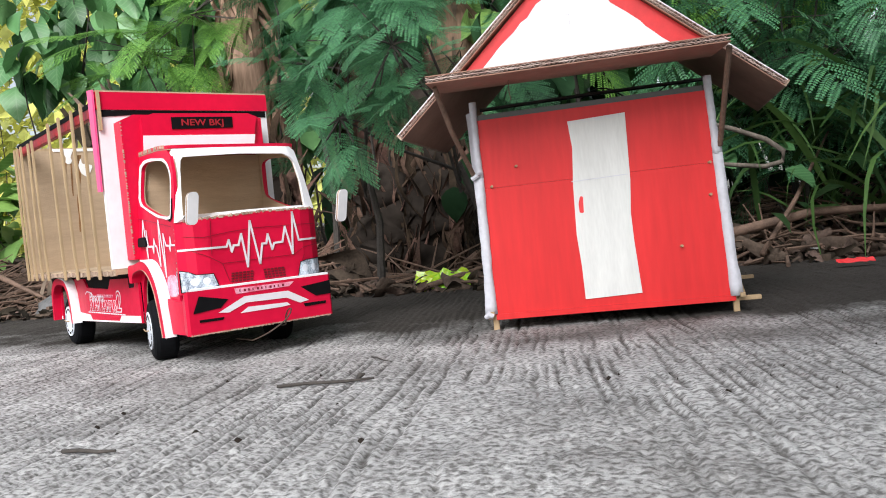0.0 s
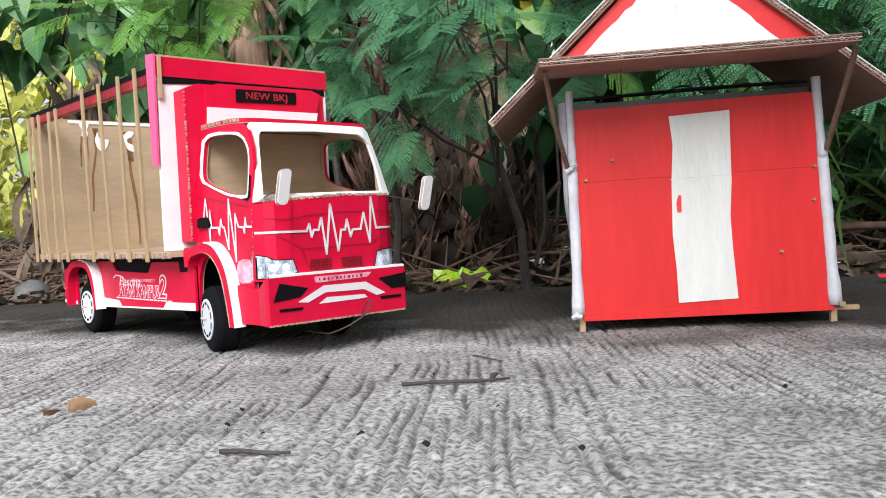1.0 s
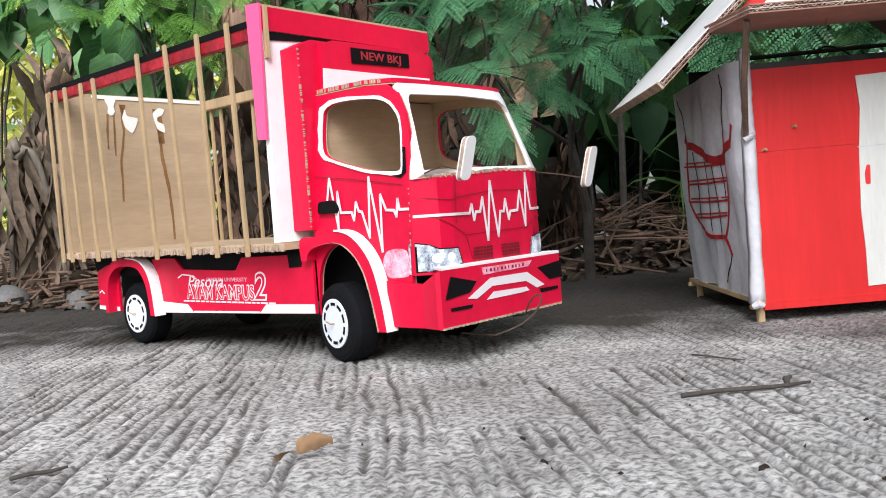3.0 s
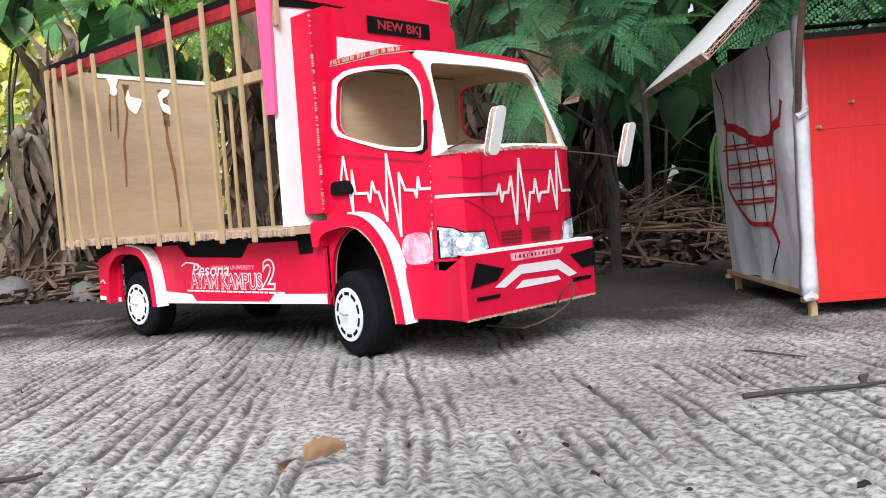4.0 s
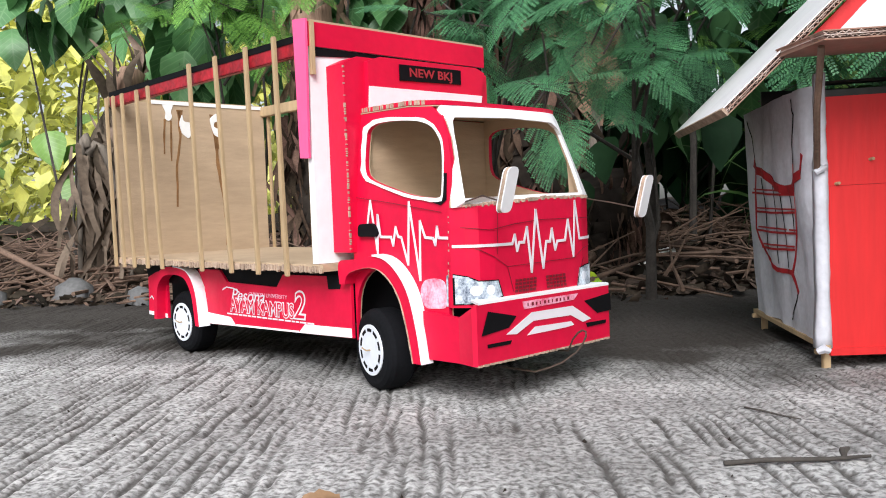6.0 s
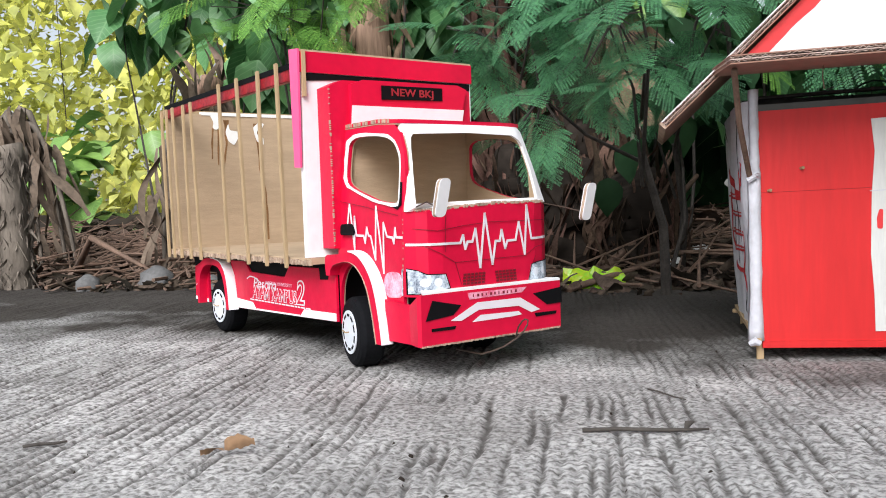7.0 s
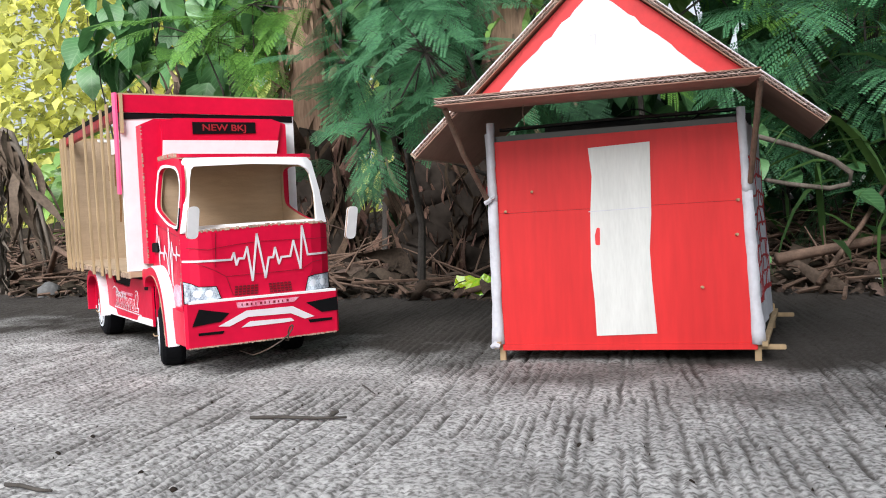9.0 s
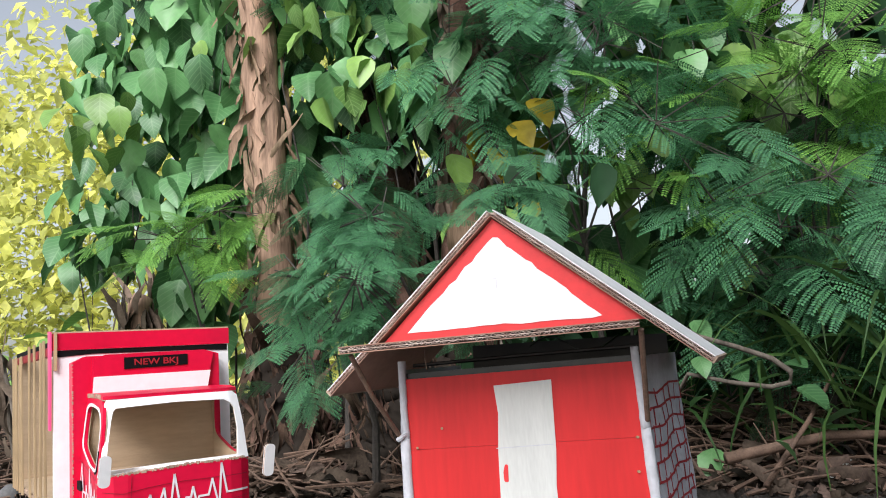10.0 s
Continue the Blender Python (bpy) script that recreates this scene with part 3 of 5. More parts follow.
for a, b in zip(rows, rows[1:]):
    for k in range(5):
        bump_bm.faces.new((a[k], a[(k + 1) % 5], b[(k + 1) % 5], b[k]))
bump_bm.faces.new(rows[0]), bump_bm.faces.new(rows[-1])
bumper = part("bumper", bump_bm, PRINT, truck, "red printed card bumper")
part("top_edge", slab([(-0.0035, -0.0225, 0.0884)] + [(0.180, -0.0225, 0.0886), (0.182, -0.018, 0.0890)] + [(x, -0.0128 + bow(x), 0.0888) for x in (0.176, 0.165, 0.15, 0.12, 0.05, 0.02, 0.012, 0.008)], (0, 0, 0.0022)), WHITE, bumper, "white card edge")
rng = random.Random(4)
bm = bmesh.new()
for i in range(66):
    x = -0.005 + i * 0.0028
    block(x, x + rng.uniform(.0012, .0028), -0.0230 - rng.uniform(0, .0006), -0.0185, 0.0365 + rng.uniform(0, 0.0008), 0.0386, bm)
part("torn_bottom", bm, FLUTE, bumper, "frayed cardboard edge")


def on_bumper(x, z):
    return (x, -0.0229, z)


part("chevron", slab([on_bumper(*p) for p in [(0.0294, 0.0602), (0.0636, 0.0753), (0.1214, 0.0748), (0.1493, 0.0598), (0.1365, 0.0580), (0.1189, 0.0664), (0.0654, 0.0676), (0.0425, 0.0588)]], LIFT), INK, bumper, "white chevron print")
part("chevron", slab([on_bumper(*p) for p in [(0.0565, 0.0560), (0.0673, 0.0622), (0.1187, 0.0608), (0.1230, 0.0570), (0.1100, 0.0562)]], LIFT), INK, bumper, "white chevron print")
for loop in ([(-0.0007, 0.0626), (0.0078, 0.0821), (0.0431, 0.0745), (0.0328, 0.0656)], [(0.1394, 0.0775), (0.1811, 0.0812), (0.1816, 0.0644), (0.1595, 0.0639)], [(0.0060, 0.0518), (0.0060, 0.0548), (0.0363, 0.0545), (0.0342, 0.0513)], [(0.1410, 0.0565), (0.1733, 0.0560), (0.1723, 0.0529), (0.1431, 0.0524)]):
    part("air_intake", slab([on_bumper(*p) for p in loop], LIFT), BLACK, bumper, "black printed air intake")
bm = bmesh.new()
slab([on_bumper(*p) for p in [(0.0535, 0.0790), (0.0517, 0.0859), (0.1307, 0.0855), (0.1238, 0.0802)]], (0, -0.0003, 0), bm)
part("plate", bm, PALEINK, bumper, "pale pink plate with bars")
bm = bmesh.new()
for i in range(11):
    x, w = 0.058 + i * 0.0056, (0.0012, 0.0026, 0.0018)[i % 3]
    slab([on_bumper(x, 0.0812), on_bumper(x + w, 0.0812), on_bumper(x + w, 0.0840), on_bumper(x, 0.0840)], (0, -0.0006, 0), bm)
part("plate_bars", bm, DARKRED, bumper)
# wire tow hook below the bumper
hook = [(0.068, 0.02, 0.022), (0.071, -0.018, 0.021), (0.076, -0.030, 0.025), (0.083, -0.040, 0.030), (0.096, -0.046, 0.038), (0.105, -0.046, 0.044), (0.110, -0.046, 0.050), (0.1125, -0.044, 0.0537), (0.1125, -0.040, 0.0545), (0.1115, -0.036, 0.052), (0.1115, -0.030, 0.0455), (0.1145, -0.022, 0.034), (0.117, -0.006, 0.032)]
part("tow_wire", tube(hook, 0.0009, 6), WIRE, truck, "bent dark brown wire loop")
# mirrors on wires
for x, z0, z1, start, mid in ((-0.0045, 0.1635, 0.1990, (0.01, 0.008, 0.172), (0.004, -0.025, 0.178)), (0.1870, 0.1535, 0.1925, (0.178, 0.006, 0.174), (0.183, -0.028, 0.168))):
    y0, y1 = -0.0575, -0.0675
    ring = rounded([(-0.0062, z0), (-0.0055, z1), (0.0070, z1), (0.0062, z0)], 0.0058)
    lay = lambda u, v, d: (x + u, y0 + (y1 - y0) * (v - z0) / (z1 - z0) + d, v)
    mirror = part("mirror", slab([lay(u, v, 0) for u, v in ring], (0, 0.0012, 0)), WHITE, truck, "white painted card wing mirror")
    part("mirror_edge", slab([lay(u * .96, v, 0.0013) for u, v in ring], (0, 0.0035, 0)), FLUTE, mirror, "corrugated edge")
    part("mirror_back", slab([lay(u, v, 0.0049) for u, v in ring], (0, 0.001, 0)), WHITE, mirror)
    part("mirror_wire", tube([start, mid, lay(0, z0 + 0.008, 0.003)], 0.0007, 6), WIRE, mirror, "thin wire arm")

# chassis and side skirts
# the box's lower part is added to block light under the truck
part("chassis", block(0.036, 0.148, 0.03, 0.60, 0.054, 0.111), BLACK, truck, "black card chassis box, deepened out of view to darken the ground")


def side_skirt(x, out):
    t = out * 0.003
    sk = part("side_skirt", slab([(x, y, z) for y, z in [(0.145, 0.047), (0.433, 0.041), (0.433, 0.085), (0.447, 0.106), (0.405, 0.1065), (0.395, 0.106), (0.380, 0.093), (0.275, 0.091), (0.262, 0.105), (0.180, 0.106), (0.145, 0.108)]], (-t, 0, 0)), PRINT, truck, "red printed card side skirt")
    part("skirt_tail", slab([(x, y, z) for y, z in [(0.532, 0.0405), (0.588, 0.042), (0.586, 0.092), (0.560, 0.1), (0.532, 0.1)]], (-t, 0, 0)), PRINT, sk)
    part("dark_panel", slab([(x - t, y, z) for y, z in [(0.146, 0.088), (0.59, 0.086), (0.60, 0.1115), (0.146, 0.1115)]], (-t * 0.6, 0, 0)), BLACK, sk, "black card behind the skirt")
    part("notch", slab([(x + out * .0002, y, z) for y, z in [(0.158, 0.1075), (0.162, 0.094), (0.181, 0.093), (0.183, 0.107)]], (out * .0004, 0, 0)), BLACK, sk)
    part("white_band", slab([(x + out * .0002, y, z) for y, z in [(0.146, 0.0475), (0.236, 0.0453), (0.224, 0.055), (0.146, 0.0565)]], (out * .0005, 0, 0)), WHITE, sk, "white lower band")
    part("white_band", slab([(x + out * .0002, y, z) for y, z in [(0.362, 0.0428), (0.432, 0.0415), (0.432, 0.055), (0.374, 0.0525)]], (out * .0005, 0, 0)), WHITE, sk, "white lower band")
    part("white_band", slab([(x + out * .0002, y, z) for y, z in [(0.236, 0.0453), (0.362, 0.0428), (0.362, 0.045), (0.236, 0.0473)]], (out * .0005, 0, 0)), WHITE, sk, "white lower edge")
    part("white_band", slab([(x + out * .0002, y, z) for y, z in [(0.534, 0.0408), (0.587, 0.0422), (0.587, 0.047), (0.534, 0.046)]], (out * .0005, 0, 0)), WHITE, sk)
    # rear arch
    outer = [(0.548, 0.040), (0.545, 0.080), (0.531, 0.100), (0.508, 0.108), (0.468, 0.107), (0.447, 0.099), (0.433, 0.078), (0.427, 0.0385)]
    inn = [(0.540, 0.040), (0.537, 0.076), (0.524, 0.092), (0.505, 0.0985), (0.472, 0.098), (0.456, 0.091), (0.444, 0.072), (0.4385, 0.0385)]
    outer, inn = smooth_line(outer), smooth_line(inn)
    arch = part("rear_fender", slab([(x, y, z) for y, z in outer + inn[::-1]], (out * 0.012, 0, 0)), PRINT, truck, "red card rear wheel arch")
    bm = bmesh.new()
    for (a, b), (c, d) in zip(outer[14:], outer[15:]):
        nrm = Vector((-(d - b), c - a)).normalized() * -0.0015
        slab([(x - out * .001, a, b), (x + out * 0.013, a, b), (x + out * 0.013, c, d), (x - out * .001, c, d)], (0, nrm.x, nrm.y), bm)
    part("white_edge", bm, WHITE, arch, "white painted card edge")
    face = pose(x + out * 0.0004, 0, 0, 90, 0, out * 90)
    put = lambda y, z: Matrix.Translation((0, y, z)) @ face
    lettering("lettering", "AYAM KAMPUS", 0.0222, put(0.308, 0.0663), INK, sk, "white outline of printed words", sx=0.86, weight=0.0010)
    lettering("lettering", "AYAM KAMPUS", 0.0222, Matrix.Translation((out * 0.0004, 0, 0)) @ put(0.308, 0.0663), PRINT, sk, "red printed words", sx=0.86, weight=-0.0002)
    lettering("lettering", "2", 0.0400, put(0.2335, 0.0725), INK, sk, "white outline of a printed number", sx=1.05, shear=0.15, weight=0.0016)
    lettering("lettering", "2", 0.0400, Matrix.Translation((out * 0.0004, 0, 0)) @ put(0.2335, 0.0725), PRINT, sk, "red printed number", sx=1.05, shear=0.15, weight=-0.0004)
    lettering("lettering", "Pesona", 0.0200, Matrix.Translation((out * 0.0003, 0, 0)) @ put(0.335, 0.0785), INK, sk, "white printed script word", sx=1.25, shear=0.3)
    lettering("lettering", "CHICKEN UNIVERSITY", 0.0062, put(0.2935, 0.0810), PALEINK, sk, "small printed words", sx=1.25)
    bars = bmesh.new()
    rr = random.Random(2)
    y = 0.208
    while y < 0.378:
        w = rr.uniform(0.005, 0.012)
        slab([(x + out * .0003, a, b) for a, b in ((y, 0.0555), (y + w, 0.0555), (y + w, 0.0572), (y, 0.0572))], (out * .0002, 0, 0), bars)
        y += w + 0.002
    part("small_print", bars, INK, sk, "bars of small white print")
    part("script_print", stroke([(0.3895, 0.0835), (0.380, 0.0872), (0.364, 0.0862), (0.352, 0.0822)], 0.0015, lambda y, z: (x + out * .0003, y, z), (out * .0003, 0, 0)), INK, sk, "white swash print")
    part("script_print", stroke([(0.583, 0.064), (0.577, 0.067), (0.572, 0.063), (0.562, 0.0645)], 0.0016, lambda y, z: (x + out * .0003, y, z), (out * .0003, 0, 0)), INK, sk)


# inner panels; black stands in for the shade inside the wheel arches
for x in (0.031, CABW - 0.033):
    part("wheel_well", block(x, x + 0.002, 0.020, 0.150, 0.045, 0.150), BLACK, truck, "card inside the wheel arch, its shade put into a black colour")
side_skirt(-0.004, -1)
side_skirt(CABW + 0.004, 1)


def wheel(x, y, out, steer=0.0):
    R, w = 0.0385, 0.030
    prof = [(0.0, 0.010), (0.0, 0.032), (0.002, 0.0362), (0.006, R), (w - 0.006, R), (w - 0.002, 0.0362), (w, 0.032), (w, 0.010)]
    bm = bmesh.new()
    rings = [[bm.verts.new((x - out * a, y + r * math.cos(2 * math.pi * k / 40), R + r * math.sin(2 * math.pi * k / 40))) for k in range(40)] for a, r in prof]
    for a, b in zip(rings, rings[1:]):
        for k in range(40):
            bm.faces.new((a[k], a[(k + 1) % 40], b[(k + 1) % 40], b[k]))
    bm.faces.new(rings[0]), bm.faces.new(rings[-1])
    wh = part("wheel", bm, RUBBER, truck, "black foam wheel")
    disc = [(x + out * 0.0004, y + 0.0240 * math.cos(2 * math.pi * k / 32), R + 0.0240 * math.sin(2 * math.pi * k / 32)) for k in range(32)]
    part("hubcap", slab(disc, (out * 0.0012, 0, 0)), HUB, wh, "white printed paper hubcap")
    for k in range(10):
        a0, a1 = 2 * math.pi * (k + 0.16) / 10, 2 * math.pi * (k + 0.84) / 10
        part("hub_slot", slab([(x + out * 0.0017, y + r * math.cos(a), R + r * math.sin(a)) for r, a in ((0.0175, a0), (0.0175, (a0 + a1) / 2), (0.0175, a1), (0.0205, a1), (0.0205, (a0 + a1) / 2), (0.0205, a0))], (out * 0.0003, 0, 0)), BLACK, wh)
    bm = tube([(x, y, R), (x + out * 0.006, y, R), (x + out * 0.007, y + 0.006, R + 0.002)], 0.0008, 6)
    part("axle_wire", bm, BAMBOO, wh, "axle end")
    wh.matrix_basis = pose(x - out * w / 2, y, 0, 0, 0, steer) @ pose(-x + out * w / 2, -y, 0)


for x, out in ((-0.004, -1), (CABW + 0.004, 1)):
    wheel(x, 0.1145, out, -12)
    wheel(x, 0.4925, out)
for y in (0.1134, 0.4925):
    part("axle", tube([(0.02, y, 0.0385), (0.16, y, 0.0385)], 0.003, 8), BAMBOO, truck)

# cargo bed
rng = random.Random(12)
bed = part("bed_floor", block(-0.0265, 0.213, 0.158, 0.632, 0.1125, 0.1195), CARD, truck, "thick cardboard bed floor with frayed edge")
bm = bmesh.new()
for i in range(150):
    y = 0.16 + i * 0.00314
    block(-0.0265 - rng.uniform(0.0003, 0.003), -0.024, y, y + rng.uniform(.0012, .003), 0.1125 - rng.uniform(0, .002), 0.1165 + rng.uniform(0, .002), bm)
part("frayed_edge", bm, FLUTE, bed, "frayed corrugated edge")
# headboard behind the cab
headboard = part("headboard", block(-0.0265, 0.213, 0.1655, 0.1735, 0.120, 0.327), WHITE, truck, "white painted card headboard")
part("headboard_top", block(-0.0275, 0.214, 0.1635, 0.1745, 0.3270, 0.3500), PRINT, headboard, "red printed top band")
part("headboard_line", slab([(-0.024, 0.1650, 0.3175), (0.022, 0.1650, 0.3205), (0.16, 0.1650, 0.3195), (0.211, 0.1650, 0.3175), (0.211, 0.1650, 0.3265), (-0.024, 0.1650, 0.3265)], (0, -0.0006, 0)), BLACK, headboard, "black printed band")
part("headboard_edge", block(-0.0265, 0.213, 0.1635, 0.1745, 0.3500, 0.3520), CARD, headboard)
part("inner_lining", block(-0.024, 0.211, 0.1737, 0.1755, 0.121, 0.348), CARD, headboard, "bare brown cardboard")
# fairing
FAIR = [(-0.007, 0.130), (0.190, 0.130), (0.190, 0.3125), (0.176, 0.3165), (0.010, 0.3165), (-0.007, 0.309)]
fairing = part("fairing", slab([(x, 0.1385, z) for x, z in FAIR], (0, 0.0268, 0)), PRINT, truck, "red printed card fairing above the cab")
ROOFCAP = [(0.018, 0.2625), (0.1695, 0.2645), (0.181, 0.314), (0.168, 0.3185), (0.034, 0.3175), (0.018, 0.312)]
cap = part("fairing_front", slab([(x, 0.1330, z) for x, z in ROOFCAP], (0, 0.0052, 0)), PRINT, truck, "red printed card sign board")
part("white_band", slab([(x, 0.1327, z) for x, z in [(0.0165, 0.262), (0.171, 0.264), (0.176, 0.289), (0.0185, 0.2885)]], (0, -0.0006, 0)), WHITE, cap, "white painted band")
led = part("led_panel", slab([(x, 0.1325, z) for x, z in [(0.0575, 0.2965), (0.1435, 0.2985), (0.1435, 0.3135), (0.0575, 0.3125)]], (0, -0.0008, 0)), BLACK, cap, "black printed display with red words")
lettering("lettering", "NEW BKJ", 0.0120, pose(0.1005, 0.1315, 0.3052, 90, 0, 0), LEDRED, led, "dark red display letters", sx=1.25, weight=0.0002)
rng = random.Random(3)
bm = bmesh.new()
for i in range(80):
    z = 0.131 + i * 0.0022
    if rng.random() < 0.4:
        continue
    block(-0.0075 - rng.uniform(-.0003, .0005), -0.006, 0.1382 - rng.uniform(0, .0005), 0.1390 + rng.uniform(0, .0009), z, z + rng.uniform(.0008, .0024), bm)
part("torn_edge", bm, FLUTE, fairing, "ragged corrugated cardboard edge")
part("pink_strip", slab([(-0.0290, 0.162, 0.352), (-0.0290, 0.183, 0.354), (-0.0290, 0.180, 0.222), (-0.0290, 0.166, 0.221)], (-0.0025, 0, 0)), PINK, truck, "bright pink card strip at the headboard's side")
part("corner_strip", block(-0.0265, -0.0225, 0.1605, 0.165, 0.30, 0.351), BAMBOO, truck)
# top rails: red taped rail on one side, bamboo on the other
for x, mat, lab in ((-0.0255, RAIL, "dull red taped rail"), (0.203, BAMBOO, "bamboo top rail")):
    part("top_rail", block(x, x + 0.008, 0.176, 0.628, 0.321 if x < 0 else 0.318, 0.340 if x < 0 else 0.333, bevel=0.001), mat, truck, lab)
part("rail_tape", block(-0.0263, -0.0256, 0.178, 0.626, 0.334, 0.3405), BLACK, truck, "black tape on the rail")
part("rear_rail", block(-0.0255, 0.211, 0.6305, 0.636, 0.322, 0.336), BAMBOO, truck)
tail = part("tailgate", block(-0.024, 0.208, 0.6215, 0.6265, 0.1195, 0.330), CARD, truck, "brown cardboard tailgate stained by water")
part("white_top", block(0.03, 0.206, 0.6203, 0.6278, 0.3285, 0.3335), TORN, tail, "white paper edge")
rng = random.Random(7)
for line, w in (([(0.0484, 0.3083), (0.0462, 0.284), (0.0454, 0.2592)], 0.0040), ([(0.0572, 0.3064), (0.0560, 0.278), (0.0553, 0.2497)], 0.0034), ([(0.0693, 0.3220), (0.0708, 0.2849), (0.0630, 0.2449), (0.0622, 0.215), (0.0610, 0.1852)], 0.0052), ([(0.1264, 0.2900), (0.1271, 0.2462), (0.1334, 0.2048), (0.1356, 0.1735), (0.1363, 0.1263)], 0.0062), ([(0.1250, 0.318), (0.1262, 0.30), (0.1280, 0.268)], 0.0130), ([(0.0715, 0.322), (0.0725, 0.312), (0.0735, 0.304)], 0.0085)):
    pts = dense(line, 0.012)
    bm = bmesh.new()
    n = len(pts)
    left = [(p[0] - w * .5 * (1 - .5 * k / n) * rng.uniform(.6, 1.3), p[1]) for k, p in enumerate(pts)]
    right = [(p[0] + w * .5 * (1 - .5 * k / n) * rng.uniform(.6, 1.3), p[1]) for k, p in enumerate(pts)]
    slab([(a, 0.6213, b) for a, b in smooth_line(left, 3) + smooth_line(right, 3)[::-1]], (0, -0.0003, 0), bm)
    part("stain", bm, STAIN, tail, "brown run-off stain")
for loop in ([(0.0440, 0.3290), (0.0620, 0.3290), (0.0570, 0.3180), (0.0600, 0.3120), (0.0545, 0.3050), (0.0480, 0.3083), (0.0500, 0.3180)], [(0.0690, 0.3030), (0.0745, 0.3170), (0.0760, 0.3060), (0.0938, 0.3036), (0.0900, 0.2930), (0.0831, 0.2814), (0.0727, 0.2889)], [(0.1170, 0.3120), (0.1270, 0.3200), (0.1370, 0.3180), (0.1310, 0.3080), (0.1240, 0.3070), (0.1230, 0.3000), (0.1340, 0.2960), (0.1351, 0.2830), (0.1228, 0.2883), (0.1190, 0.3000)]):
    part("paper_scrap", slab([(x, 0.6209, z) for x, z in rounded(loop, 0.003, 2)], (0, -0.0005, 0)), TORN, tail, "torn white paper")
stake_mesh = None
for side, feet in ((-0.0305, ((0.6225, 0.3), (0.597, 1.0), (0.5660, 1.9), (0.5268, 2.3), (0.4870, 2.9), (0.3867, 1.3), (0.3209, 3.2), (0.2664, 1.9), (0.2127, 0.7))), (0.2115, ((0.612, 0.3), (0.588, 0.1), (0.5090, 0.3), (0.44, -0.6), (0.375, 0.8), (0.31, 0.4), (0.25, -0.4), (0.20, 0.2)))):
    for y, tilt in feet:
        if stake_mesh is None:
            st = part("stake", block(-0.0018, 0.0018, -0.0030, 0.0030, 0.0, 0.240, bevel=0.0007), BAMBOO, truck, "split bamboo stake")
            stake_mesh = st.data
        else:
            st = new("stake", stake_mesh)
            st.parent = truck
            st["label"] = "split bamboo stake"
        st.matrix_basis = pose(side, y, 0.107, -tilt, rng.uniform(-.5, .5), 0) @ Matrix.Diagonal((1, 1, 0.985 if y < 0.4 else 0.94, 1))

# ---------------------------------------------------------------- the cardboard house
house = thing("toy_house", pose(0, 1.038, 0), "handmade red and white cardboard model house on bamboo legs", "toy house")
HX0, HX1, HD = -0.102, 0.187, 0.268
SKEW, SKEW_FAR = 0.085, 0.175  # the house stands askew: its sides run back at a slant


def corrugated(name, m, length, depth, top, under, parent, label, pitch=0.0052, open_sides=True):
    """A double-wall board: three liners with wavy fluting showing at its front edge. In its own space x runs along the front edge, y back."""
    t = 0.0085
    def place(bm):
        bm.transform(m)
        return bm
    board = part(name, place(block(0, length, 0.0006, depth, t - 0.0012, t)), top, parent, label)
    part("liner", place(block(0, length, 0.0, depth, t / 2 - 0.0004, t / 2 + 0.0004)), PALEFLUTE, board)
    part("underside", place(block(0, length, 0.0004, depth, 0, 0.0012)), under, board, "bare grey-brown cardboard underside")
    part("core", place(block(0.0008, length - 0.0008, 0.030, depth - 0.0008, 0.001, t - 0.001)), CARDDULL, board)
    bm = bmesh.new()
    rr = random.Random(len(name))
    for z0, z1 in ((0.0012, t / 2 - 0.0004), (t / 2 + 0.0004, t - 0.0012)):
        n = int(length / pitch * 2)
        edge = [min(length, (k + rr.uniform(-.28, .28)) * pitch / 2) for k in range(n + 1)]
        lows = [z0 + rr.random() ** 2 * 0.0012 for _ in range(n + 1)]
        highs = [z1 - rr.random() ** 2 * 0.0012 for _ in range(n + 1)]
        for k in range(n):
            a, b = edge[k], edge[k + 1]
            za, zb = (lows[k], highs[k + 1]) if k % 2 else (highs[k], lows[k + 1])
            yo = rr.uniform(-0.0010, 0.0022)
            f = [bm.verts.new(p) for p in ((a, yo, za), (b, yo, zb), (b, 0.030, zb), (a, 0.030, za))]
            g = [bm.verts.new(p) for p in ((a, yo, za + 0.0007), (b, yo, zb + 0.0007), (b, 0.030, zb + 0.0007), (a, 0.030, za + 0.0007))]
            bm.faces.new(f), bm.faces.new(g[::-1]), bm.faces.new((f[0], g[0], g[1], f[1]))
    part("fluting", place(bm), PALEFLUTE, board, "wavy corrugated edge")
    return board


front = part("front_wall", slab([(HX0, 0.0, 0.020), (HX1, 0.0, 0.020), (0.1782, 0.0, 0.1808), (-0.1030, 0.0, 0.1758)], (0, 0.005, 0)), PAINT, house, "bright red brushed cardboard front wall")
part("upper_wall", slab([(-0.1030, 0.0006, 0.1761), (0.1782, 0.0006, 0.1811), (0.173, 0.0006, 0.2665), (-0.1035, 0.0006, 0.2605)], (0, 0.005, 0)), PAINT, front, "bright red upper wall above a fold")
DOOR = [(0.0085, 0.0305), (0.0765, 0.0330), (0.0722, 0.096), (0.0710, 0.13), (0.0738, 0.170), (0.0742, 0.251), (0.0052, 0.2475), (0.0085, 0.215), (0.0055, 0.17), (0.0045, 0.11), (0.0075, 0.07)]
door = part("door", slab([(x + 0.0020, -0.0004, z) for x, z in DOOR], (0, -0.0008, 0)), DOORWHITE, front, "white painted door panel")
# grey line paints the shade of the fold across the door
part("door_crease_shade", stroke([(0.006, 0.1745), (0.073, 0.177)], 0.0010, lambda x, z: (x, -0.0013, z), (0, -0.0003, 0)), CLOTH, door)
